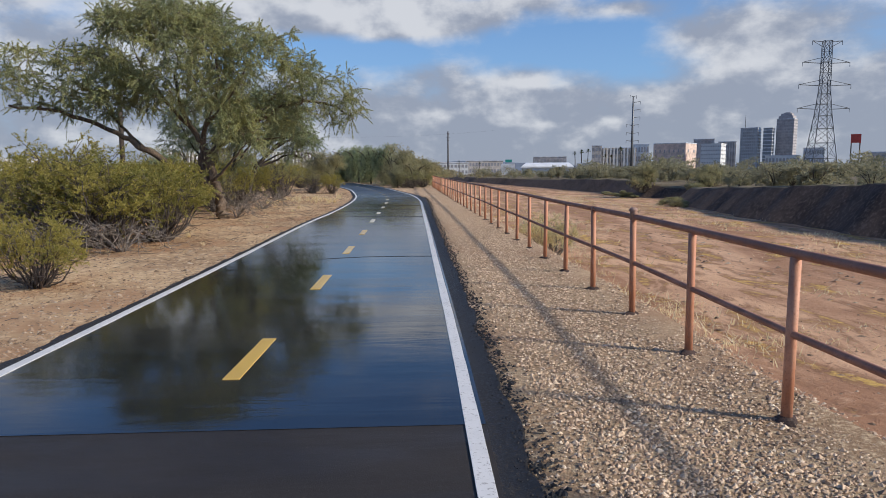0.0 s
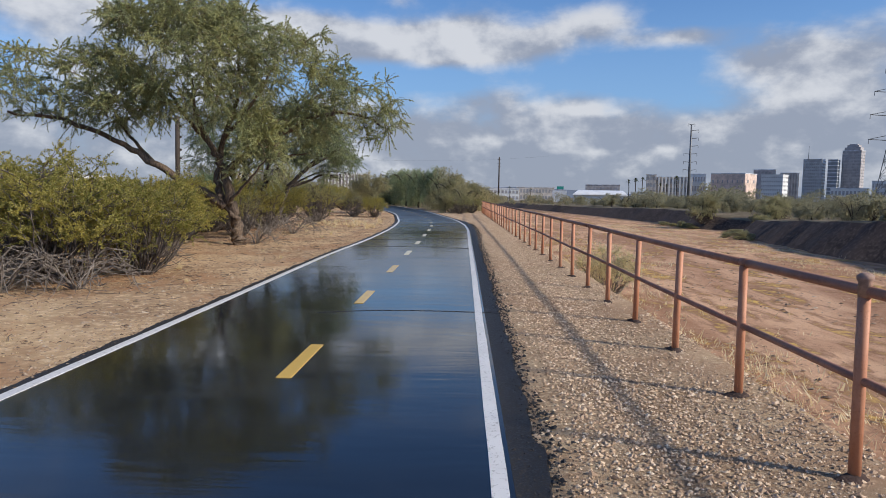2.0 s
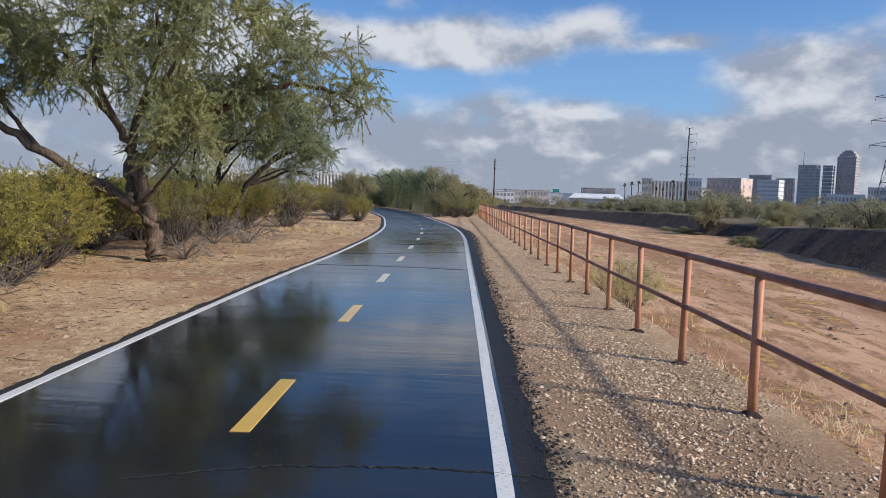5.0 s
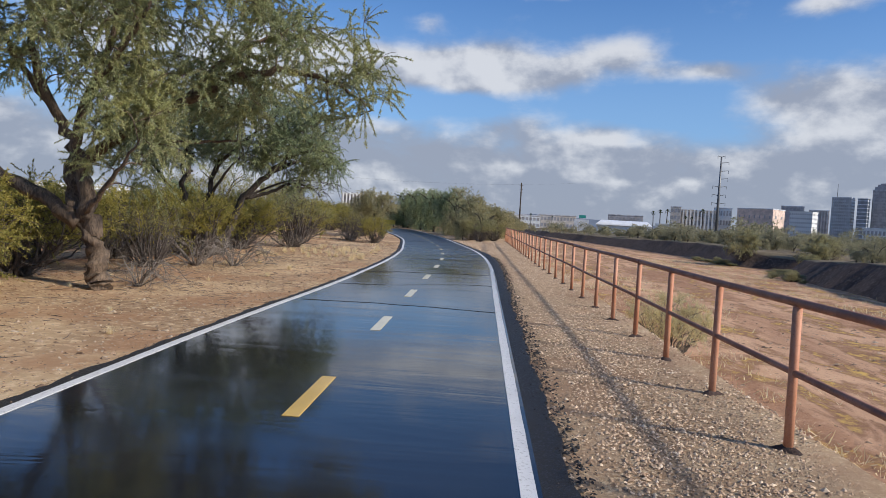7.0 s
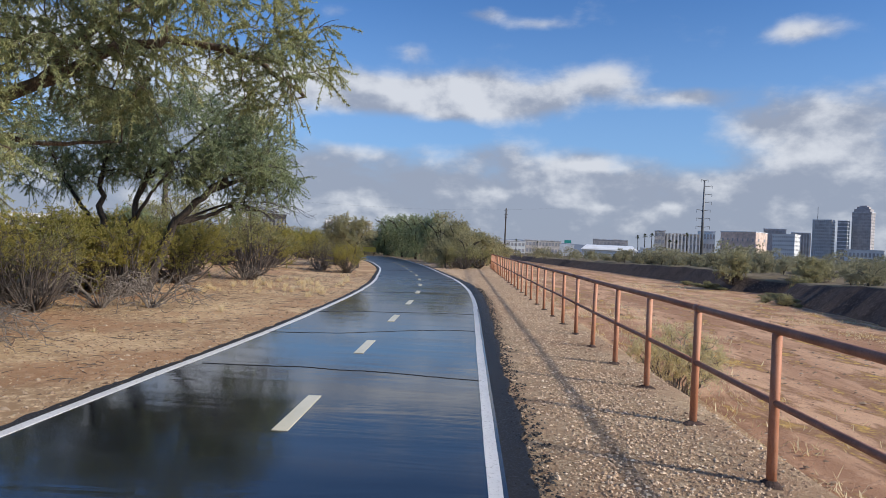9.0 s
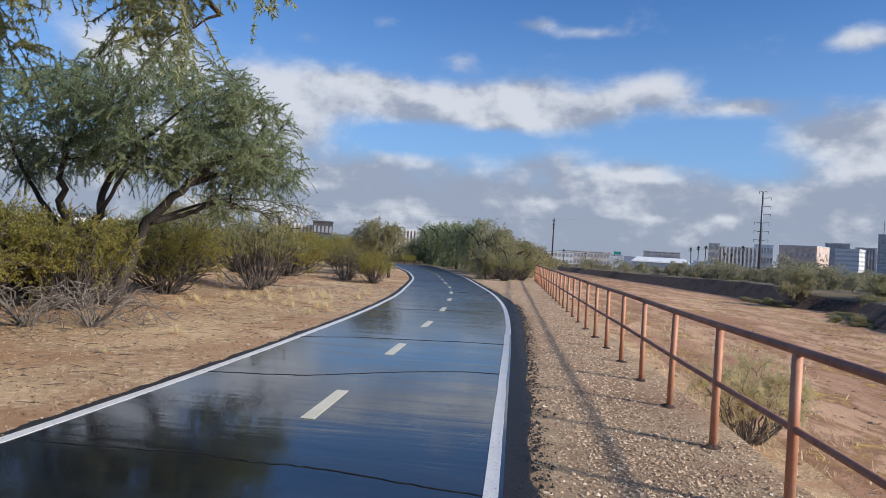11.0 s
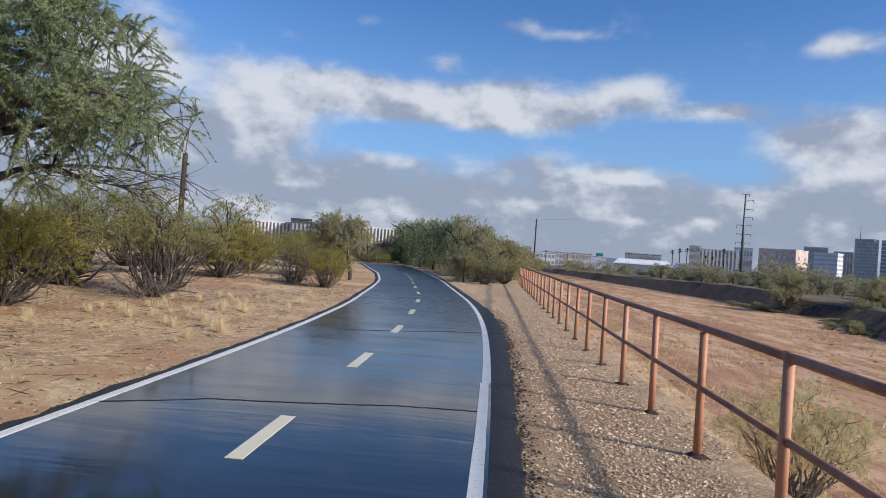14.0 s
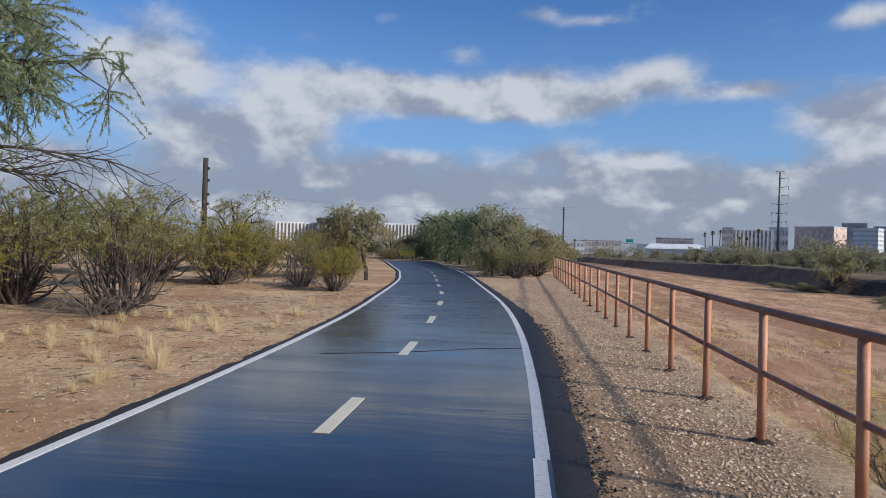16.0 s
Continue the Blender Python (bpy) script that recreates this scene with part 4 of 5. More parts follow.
def build_litter():
    """Fallen leaves and chaff under the bushes, and flattened straw on the open dirt."""
    rng = np.random.default_rng(71)
    m, straw = Mesh(), Mesh()

    def flakes(x, y, spread, k, length, mesh):
        at = np.stack([x + rng.normal(0, spread, k), y + rng.normal(0, spread, k), np.zeros(k)], 1)
        at = at[at[:, 0] < left_line(at[:, 1]) - 0.3]
        at[:, 2] = [ground_z(p[0] - float(middle(p[1])) - 1.1, p[1]) + 0.006 for p in at]
        a = rng.random(len(at)) * 6.28
        d = np.stack([np.cos(a), np.sin(a), rng.normal(0, 0.25, len(at))], 1) * (length * (0.4 + rng.random((len(at), 1))))
        w = np.stack([-np.sin(a), np.cos(a), rng.normal(0, 0.3, len(at))], 1) * (length * 0.22)
        at[:, 2] += np.abs(d[:, 2]) + np.abs(w[:, 2])
        mesh.quads(np.stack([at - d, at + w, at + d, at - w], 1))

    for x, y, r, h, kind in BUSHES:
        if y < 62 and x > -14:
            flakes(x, y, r * 0.85, int(1900 * r), 0.024, m)
    for x, y in ((-6.1, 21.8), (-5.5, 24.5), (-7.6, 30.3), (-6.5, 33.5)):
        flakes(x, y, 1.7, 3000, 0.024, m)
    for i in range(260):
        y = 26 + 22 * rng.random() if i % 3 else 9 + 18 * rng.random()
        flakes(float(left_line(y)) - 0.7 - 4.5 * rng.random(), y, 0.22, 30, 0.022, straw)
    tagged(new("leaf_litter", m.mesh("leaf_litter", LITTER)), "reddish brown leaf litter under the desert bushes", "litter", "", "stuff")
    tagged(new("straw_litter", straw.mesh("straw_litter", STRAW)), "flattened pale straw lying on the dirt", "litter", "", "stuff")


build_litter()


def dead_brush(seed):
    """Bare arching branches lying at the foot of a bush."""
    rng = np.random.default_rng(seed)
    m = Mesh()
    for i in range(16):
        a = rng.random() * 6.28
        reach = 0.7 + 0.7 * rng.random()
        d = np.array((math.cos(a), math.sin(a), 0))
        side = np.array((-d[1], d[0], 0)) * rng.normal(0, 0.2)
        line = curve_points([d * 0.05, d * reach * 0.4 + side + np.array((0, 0, 0.25 + 0.5 * rng.random())), d * reach * 0.75 + np.array((0, 0, 0.2 + 0.5 * rng.random())),
                             d * reach + side + np.array((0, 0, 0.03 + 0.25 * rng.random()))], 9)
        line[1:] += rng.normal(0, 0.018, (8, 3))
        m.tube(line, np.linspace(0.017, 0.005, 9), 5, False)
        for j in (3, 4, 5, 6, 7, 8):
            for _ in range(2):
                e = d * 0.2 + rng.normal(0, 0.16, 3)
                tip = line[j] + e
                tip[2] = max(tip[2], 0.02)
                m.tube(curve_points([line[j], (line[j] + tip) / 2 + rng.normal(0, 0.025, 3), tip], 4), np.linspace(0.008, 0.003, 4), 4, False)
    return m


def build_dead_brush():
    rng = np.random.default_rng(3)
    m = dead_brush(51)
    first = tagged(new("dead_brush", m.mesh("dead_brush", DEADWOOD)), "grey dead branches sprawling at the foot of a bush", "dead brush", "dead branches on the dirt")
    spots = [(-5.55, 13.3, 0.85), (-6.5, 12.9, 0.9), (-7.4, 13.6, 0.9), (-5.9, 27.6, 0.9), (-6.7, 27.2, 1.0), (-5.7, 22.6, 0.7), (-6.4, 17.0, 0.7), (-7.3, 37.0, 0.7), (-6.6, 46.3, 0.7)]
    for i, (x, y, s) in enumerate(spots):
        o = copy_thing(first, Matrix()) if i else first
        o.matrix_basis = pose(x, y, ground_z(x - float(middle(y)) - 1.1, y) - 0.01, 0, 0, rng.random() * 360) @ Matrix.Diagonal((s, s, s, 1))


build_dead_brush()


def build_small_trees():
    protos = []
    for seed, h, w, n, per, leaf, label in ((41, 3.0, 1.5, 80, 34, GREENER, "small dark green mesquite beside the path"),
                                            (44, 3.6, 1.7, 40, 14, OLIVE, "sparse thin-leaved desert tree")):
        wood, crown = small_tree(seed, h, w, n, per, (0.09, 0.014), 0.4)
        protos.append(plant("desert_tree", label, "tree", (0, 0, 0), wood, crown, DARKBARK, leaf, "small desert trees"))
    for seed, leaf, label in ((45, GREENER, "dense green mesquite with foliage down to the ground at the bend"), (46, THICKET, "dense olive palo verde thicket at the bend of the path"),
                              (47, THICKET, "rounded olive desert thicket at the bend of the path")):
        wood, crown = small_tree(seed, 2.0, 1.2, 190, 20, (0.055, 0.012), 0.0)
        protos.append(plant("thicket_tree", label, "tree", (0, 0, 0), wood, crown, DARKBARK, leaf, "trees at the bend"))
    spots = [(0, -17.5, 49, 1.0, 1.0), (2, -2.6, 73.5, 1.9, 4.9), (3, -1.4, 70, 1.9, 4.3), (4, -0.3, 65.5, 1.8, 3.6), (3, 0.6, 61.8, 1.3, 2.6), (4, -0.9, 58.6, 0.95, 1.9), (4, 1.4, 66.5, 1.9, 2.7), (3, 2.3, 70, 1.7, 2.4),
             (4, 3.2, 73, 1.6, 2.5), (2, -4.4, 79, 2.2, 4.9), (2, -6.4, 86, 2.4, 5.2), (2, -8.6, 93, 2.6, 5.4), (3, -14.5, 104, 2.6, 3.4), (3, -20.5, 101, 2.8, 3.2), (2, -18, 84, 2.3, 2.8),
             (3, -13.8, 77, 2.0, 2.6), (1, -13.7, 57, 1.15, 1.1), (1, -18, 57, 1.3, 1.15), (1, -23, 62, 1.2, 1.2), (3, -21, 75, 2.2, 3.2), (2, -26, 70, 2.2, 3.4), (4, 0.8, 76, 2.0, 3.2), (3, -0.6, 83, 2.1, 4.0),
             (4, 2.2, 80, 2.0, 3.0), (3, -12.6, 92, 2.2, 2.4), (2, -9.2, 93, 2.0, 2.6), (3, -6.3, 91, 2.2, 3.6), (4, -16.0, 94, 2.4, 2.4), (3, -20, 96, 2.4, 2.6), (4, -11, 97, 2.6, 3.0)]
    rng = np.random.default_rng(8)
    used = set()
    for kind, x, y, s, h in spots:
        m = pose(x, y, -0.06, 0, 0, rng.random() * 360) @ Matrix.Diagonal((s, s, s, 1)) if kind < 2 else pose(x, y, -0.06, 0, 0, rng.random() * 360) @ Matrix.Diagonal((s * 0.82, s * 0.82, h / 2.0, 1))
        if kind not in used:
            protos[kind].matrix_basis = m
            used.add(kind)
        else:
            copy_thing(protos[kind], Matrix()).matrix_basis = m


def bend_tree():
    limbs = [([(0.05, 0, -0.1), (0.0, 0, 0.5), (-0.12, 0, 1.0), (-0.1, 0.05, 1.5)], 0.085, 0.055), ([(-0.1, 0, 1.2), (-0.5, 0.1, 1.7), (-1.1, 0.1, 2.1), (-1.6, 0.1, 2.2)], 0.05, 0.015),
             ([(-0.1, 0.05, 1.5), (-0.4, 0, 2.2), (-0.7, 0, 2.8)], 0.045, 0.015), ([(-0.1, 0.05, 1.4), (0.3, -0.1, 1.9), (0.5, -0.2, 2.4)], 0.04, 0.015), ([(-0.1, 0, 1.1), (-0.5, -0.4, 1.5), (-0.9, -0.7, 1.7)], 0.03, 0.01)]
    lobes = [((-0.75, 0, 2.45), (1.0, 0.9, 0.6)), ((-1.45, 0.1, 2.05), (0.7, 0.8, 0.55)), ((0.25, -0.1, 2.3), (0.6, 0.7, 0.55)), ((-0.6, -0.4, 1.75), (0.8, 0.7, 0.4)), ((-0.75, 0, 3.0), (0.3, 0.3, 0.3))]
    wood, crown = grow_tree(83, limbs, lobes, 190, 8, 24, (0.06, 0.012), 0.36, 0.4, 0.05, 3, True)
    plant("desert_tree", "small leaning mesquite with a dark bare trunk at the path's edge", "tree", (-5.75, 51.9, -0.05), wood, crown, DARKBARK, THICKET, "small desert trees")


build_small_trees()
bend_tree()


def build_far_scrub():
    """Scrub and trees on the plain over the wash, and a few in the wash."""
    protos, crowns = [], []
    for seed, h, w, leaf in ((51, 4.0, 2.6, FARLEAF), (52, 5.0, 3.2, FARLEAF), (53, 3.2, 2.6, FARLEAF)):
        wood, crown = small_tree(seed, h, w, 60, 12, (0.17, 0.06), 0.06)
        crowns.append(np.concatenate(crown.v).reshape(-1, 4, 3))
        protos.append(plant("desert_tree", "dusty green desert tree on the far side of the wash", "tree", (0, 0, 0), wood, crown, DARKBARK, leaf, "far trees over the wash"))
    rng = np.random.default_rng(12)
    used = set()

    def set_down(kind, x, y, z, s):
        m = pose(x, y, z, 0, 0, rng.random() * 360) @ Matrix.Diagonal((s, s, s * (0.8 + 0.35 * rng.random()), 1))
        if kind not in used:
            protos[kind].matrix_basis = m
            used.add(kind)
        else:
            copy_thing(protos[kind], Matrix()).matrix_basis = m

    for y in np.arange(35, 235, 2.6):
        f = float(far_bank(y))
        for k in range(2):
            d = 2.5 + 15 * k + 12 * rng.random()
            set_down(int(rng.integers(0, 3)), f + d, y + rng.normal(0, 2), -1.35 if y > 60 else -0.5, 0.42 + 0.7 * rng.random() ** 1.6)
    # the belt of trees farther off, too many to count, is one mesh
    woods = Mesh()

    def belt(x, y, s):
        c = crowns[int(rng.integers(0, len(crowns)))]
        pick = c[rng.integers(0, len(c), 900)]
        mid = pick.mean(axis=1, keepdims=True)
        pick = mid + (pick - mid) * 1.8
        a = rng.random() * 6.28
        turn = np.array(((math.cos(a), -math.sin(a), 0), (math.sin(a), math.cos(a), 0), (0, 0, 0.8 + 0.3 * rng.random())))
        woods.quads(pick @ turn.T * s + np.array((x, y, -1.7)))

    for i in range(90):
        y = 110 + 200 * rng.random()
        belt(float(far_bank(min(y, 300))) + 25 + 110 * rng.random(), y, 0.5 + 0.9 * rng.random() ** 1.5)
    for lo, hi, count, s0, s1 in ((14.5, 41, 120, 1.0, 1.9), (-1.0, 14.5, 80, 0.5, 1.1)):
        for i in range(count):
            az, r = lo + (hi - lo) * rng.random(), 235 + 90 * rng.random()
            belt(r * math.sin(radians(az)), r * math.cos(radians(az)), s0 + (s1 - s0) * rng.random())
    tagged(new("far_woods", woods.mesh("far_woods", FARLEAF)), "belt of dusty green desert trees before the town", "woods", "", "stuff")


build_far_scrub()


def build_wash_plants():
    wood, crown = shrub(61, 1.0, 1.5, 32, 34, (0.08, 0.0045), 0.05, 0.22)
    broom = plant("wash_bush", "pale straw-green wispy broom bush standing in the sandy wash", "bush", (0, 0, 0), wood, crown, DEADWOOD, BROOM, "bushes in the wash")
    wood, crown = shrub(62, 1.0, 1.5, 34, 20, (0.075, 0.016), 0.05, 0.12)
    dusty = plant("wash_bush", "dusty green desert bush at the foot of the far bank", "bush", (0, 0, 0), wood, crown, TWIG, THICKET, "bushes in the wash")
    spot = np.random.default_rng(77)
    near = [(8.5, 39.6, 1.5, 2.5, BED)]
    along = [(46, 127, 2.2, 4.4, -2.9), (53, 117, 1.9, 3.0, -2.8), (57, 121, 2.3, 3.6, -2.2), (51, 113, 1.6, 2.2, -3.6)]
    for i in range(22):
        y = 92 + 50 * spot.random()
        along.append((float(far_bank(y)) - 3.6 - 4.0 * spot.random() ** 2, y, 0.5 + 0.9 * spot.random() ** 2, 0.4 + 0.7 * spot.random() ** 2, BED))
    for proto, places in ((broom, near), (dusty, along)):
        for i, (x, y, r, h, z) in enumerate(places):
            o = copy_thing(proto, Matrix()) if i else proto
            o.matrix_basis = pose(x, y, z - 0.05, 0, 0, x * 50) @ Matrix.Diagonal((r, r, h / 1.45, 1))
    rng = np.random.default_rng(15)
    m = Mesh()
    for i in range(900):
        y = 18 + 120 * rng.random() ** 1.2
        x = 8 + (float(far_bank(y)) - 13) * rng.random()
        if math.sin(x * 0.22 + 0.6 * math.sin(y * 0.07)) + rng.normal(0, 0.5) < 0.2:
            continue
        k = 90
        base = np.array((x, y, BED)) + rng.normal(0, 1, (k, 3)) * np.array((0.9, 0.5, 0.0))
        tip = base + rng.normal(0, 0.12, (k, 3)) + np.array((0, 0, 0.06)) * (0.5 + rng.random((k, 1)))
        w = rng.normal(0, 0.014, (k, 3)) * np.array((1, 1, 0))
        m.quads(np.stack([base - w, base + w, tip + w * 0.3, tip - w * 0.3], 1))
    tagged(new("wash_grass", m.mesh("wash_grass", STRAW)), "low yellow dry grass clumps scattered over the sandy wash", "grass", "", "stuff")
    dark = Mesh()
    for i in range(4200):
        y = 6 + 100 * rng.random() ** 1.4
        x = 8 + (float(far_bank(y)) - 13) * rng.random()
        s = 0.03 + 0.10 * rng.random() ** 3
        add_stone(dark, rng, x, y, BED + 0.02, s * (1 + rng.random()), s, s * 0.5)
    tagged(new("wash_rubble", dark.mesh("wash_rubble", CLOD)), "dark stones and clods lying in the sandy wash", "rubble", "", "stuff")


STONE_FACES = [(0, 1, 2), (0, 2, 3), (0, 3, 4), (0, 4, 5), (0, 5, 1)]


def add_stone(m, rng, x, y, z, sx, sy, sz):
    a = rng.random() * 6.28
    t = a + np.arange(5) * 1.2566 + rng.normal(0, 0.2, 5)
    r = 1 + rng.normal(0, 0.16, 5)
    ring = np.stack([np.cos(t) * r, np.sin(t) * r, rng.normal(-0.5, 0.2, 5)], 1)
    p = np.concatenate([[(rng.normal(0, 0.25), rng.normal(0, 0.25), 0.85)], ring])
    m.add(p * np.array((sx, sy, sz)) + np.array((x, y, z)), STONE_FACES)


def build_stones():
    rng = np.random.default_rng(21)
    m = Mesh()
    for i in range(135000):
        y = 2.8 + 56 * rng.random() ** 1.45
        e = float(right_edge(y))
        x = e - 0.16 + (2.96 - e) * rng.random()
        wander = 0.5 * math.sin(y * 0.8) + 0.35 * math.sin(y * 2.3 + x * 2.0)
        band = 0.42 + 0.58 * (0.5 + 0.5 * math.sin((x - e) * 3.4 + wander - 1.1))
        if x - e < 0.26 + 0.1 * wander:
            band *= 0.4
        if rng.random() > band:
            continue
        s = 0.0055 + 0.0095 * rng.random() ** 2.0 + (0.008 if rng.random() < 0.04 else 0)
        add_stone(m, rng, x, y, -0.026 + s * 0.3, s * (1 + 0.5 * rng.random()), s, s * 0.7)
    clods = Mesh()
    for i in range(6500):
        y = 2.6 + 36 * rng.random() ** 1.2
        s = 0.005 + 0.014 * rng.random() ** 3
        x = float(right_edge(y)) + rng.normal(0.03, 0.07)
        add_stone(clods, rng, x, y, -0.012 + s * 0.2, s * (1 + 0.6 * rng.random()), s, s * 0.8)
    tagged(new("edge_clods", clods.mesh("edge_clods", EDGE)), "dark asphalt crumbs along the path's broken edge", "rubble", "", "stuff")
    tagged(new("gravel_stones", m.mesh("gravel_stones", STONE)), "loose pale tan gravel stones on the shoulder", "gravel", "", "stuff")
    m = Mesh()
    for i in range(18000):
        y = 5 + 40 * rng.random() ** 1.5
        e = float(left_line(y)) - 0.1
        x = e - 6.5 * rng.random() ** 2.2
        s = 0.006 + 0.013 * rng.random() ** 2 + (0.02 if rng.random() < 0.03 else 0)
        add_stone(m, rng, x, y, ground_z(x - float(middle(y)) - 1.1, y) + s * 0.3, s * (1 + 0.8 * rng.random()), s, s * 0.6)
    tagged(new("dirt_pebbles", m.mesh("dirt_pebbles", CLOD)), "small tan pebbles scattered on the dirt beside the path", "pebbles", "", "stuff")
    wood = Mesh()
    for i in range(2200):
        y = 6 + 42 * rng.random()
        x = float(left_line(y)) - 0.6 - 8 * rng.random()
        a, ln = rng.random() * 6.28, 0.04 + 0.14 * rng.random()
        z = ground_z(x - float(middle(y)) - 1.1, y) + 0.006
        d = np.array((math.cos(a), math.sin(a), rng.normal(0, 0.1))) * ln
        p = np.array((x, y, z))
        wood.tube([p - d, p + rng.normal(0, 0.01, 3), p + d], (0.003, 0.005, 0.002), 3, False)
    tagged(new("twig_litter", wood.mesh("twig_litter", TWIG)), "dry grey twigs and litter on the dirt", "litter", "", "stuff")


build_stones()
build_wash_plants()


def build_tufts():
    rng = np.random.default_rng(27)
    protos = []
    for k in range(3):
        m = Mesh()
        n = 170
        a = rng.random(n) * 6.28
        base = np.stack([np.cos(a), np.sin(a), np.zeros(n)], 1) * (0.07 * rng.random((n, 1)))
        out = np.stack([np.cos(a), np.sin(a), np.zeros(n)], 1) * (0.02 + 0.24 * rng.random((n, 1)) ** 1.4)
        hi = 0.06 + 0.20 * rng.random(n)
        mid, tip = base + out * 0.4, base + out
        mid[:, 2], tip[:, 2] = hi * 0.65, hi
        w = np.stack([-np.sin(a), np.cos(a), np.zeros(n)], 1) * 0.0017
        m.quads(np.stack([base - w, base + w, mid + w, mid - w], 1))
        m.quads(np.stack([mid - w, mid + w, tip + w * 0.2, tip - w * 0.2], 1))
        ob = tagged(new("grass_tuft", m.mesh("grass_tuft", STRAW)), "pale straw-coloured dry grass tuft on the dirt", "grass", "dry grass tufts")
        protos.append(ob)
    used = set()
    for i in range(92):
        if i < 62:
            y = 35.5 + 3.2 * rng.normal()
            x = float(left_line(y)) - 0.8 - 3.4 * rng.random()
        else:
            y = 12 + 34 * rng.random()
            x = float(left_line(y)) - 0.6 - 4.5 * rng.random()
        s = (0.35 + 0.8 * rng.random()) if i < 62 else 0.3 + 0.4 * rng.random()
        m = pose(x, y, ground_z(x - float(middle(y)) - 1.1, y) - 0.01, 0, 0, rng.random() * 360) @ Matrix.Diagonal((s, s, s, 1))
        k = i % 3
        if k not in used:
            protos[k].matrix_basis = m
            used.add(k)
        else:
            copy_thing(protos[k], Matrix()).matrix_basis = m


build_tufts()


# ---- poles, pylon ----
def polar(az, r, start=(0.07, 0.3)):
    return start[0] + r * math.sin(radians(az)), start[1] + r * math.cos(radians(az))


def build_poles():
    x, y = polar(18.95, 340)
    mono = thing("power_pole", "tall grey steel power pole with side arms beyond the wash", "power pole", at=(x, y, -1.6))
    m = Mesh()
    m.tube([(0, 0, -0.5), (0, 0, 20), (0, 0, 38.6)], (0.75, 0.55, 0.32), 10)
    part("shaft", m, STEEL, mono, smooth=True)
    for z, side in ((38.4, 0), (35.6, 1), (31.8, 1), (28.2, 1), (24.5, 0), (20.6, 0), (16.8, 0)):
        a = Mesh()
        lo, hi = (-0.2, 3.6) if side else (-3.0 if z < 30 else -1.6, 3.2 if z < 30 else 1.6)
        a.tube([(lo, 0, z + 0.5 * (lo < -1)), (0, 0, z), (hi, 0, z + 0.5)], (0.10, 0.2, 0.10), 6)
        arm = part("arm", a, STEEL, mono)
        for s in ([hi] if side else [lo, hi]):
            i = Mesh()
            i.tube([(s, 0, z + 0.5), (s, 0, z - 0.9)], 0.12, 6)
            part("insulator", i, DARKGLASS, arm)
    x, y = polar(3.45, 350)
    pole = thing("wooden_power_pole", "dark wooden utility pole with small crossarms", "utility pole", at=(x, y, -1.6))
    m = Mesh()
    m.tube([(0, 0, -0.5), (0, 0, 11), (0, 0, 23.4)], (0.42, 0.36, 0.3), 8)
    part("shaft", m, POLEWOOD, pole, smooth=True)
    for z, w in ((22.0, 0.9), (20.0, 0.9), (18.4, 0.7)):
        a = Mesh()
        a.box(-w, w, -0.12, 0.12, z, z + 0.25)
        part("crossarm", a, POLEWOOD, pole)
    pole = thing("cut_utility_pole", "old dark wooden utility pole with a cut top behind the bushes", "utility pole", at=(-66.4, 158, -0.2))
    m = Mesh()
    m.tube([(0, 0, -0.5), (0, 0, 10), (0.1, 0, 19.0)], (0.62, 0.58, 0.55), 8)
    part("shaft", m, POLEWOOD, pole, smooth=True)
    for z in (9.0, 11.0, 14.0, 16.5):
        a = Mesh()
        a.box(0.4, 1.0, -0.2, 0.2, z, z + 0.5)
        part("bracket", a, POLEWOOD, pole)
    x, y = polar(32.75, 300)
    pylon = thing("lattice_pylon", "grey steel lattice transmission pylon with three pairs of arms", "pylon", at=(x, y, -1.6))

    def width(z):
        return np.interp(z, (0, 24, 34, 52), (5.6, 2.6, 1.7, 1.5))
    levels = [0, 7, 13, 18.5, 23.5, 28, 32, 36, 40, 44, 48, 52]
    corners = [(-1, -1), (1, -1), (1, 1), (-1, 1)]
    for cx, cy in corners:
        m = Mesh()
        m.tube([(cx * width(z), cy * width(z) * 0.6, z) for z in levels], 0.17, 4)
        part("leg", m, STEEL, pylon)
    for lo, hi in zip(levels[:-1], levels[1:]):
        for i in range(4):
            a, b = corners[i], corners[(i + 1) % 4]
            p = [(c[0] * width(z), c[1] * width(z) * 0.6, z) for c, z in ((a, lo), (b, hi), (b, lo), (a, hi))]
            for ends in (p[:2], p[2:], [p[3], p[1]]):
                m = Mesh()
                m.tube(ends, 0.09, 4)
                part("brace", m, STEEL, pylon)
    for z, reach in ((26, 10.5), (35, 10.5), (43.5, 9.5), (51.6, 6.0)):
        for s in (-1, 1):
            m = Mesh()
            m.tube([(s * width(z), 0, z), (s * reach, 0, z + 0.4)], 0.14, 4)
            m.tube([(s * width(z), 0, z + (2.2 if z < 50 else -2)), (s * reach, 0, z + 0.4)], 0.11, 4)
            arm = part("arm", m, STEEL, pylon)
            i = Mesh()
            i.tube([(s * reach, 0, z + 0.4), (s * reach, 0, z - 1.2)], 0.12, 5)
            part("insulator", i, DARKGLASS, arm)


build_poles()


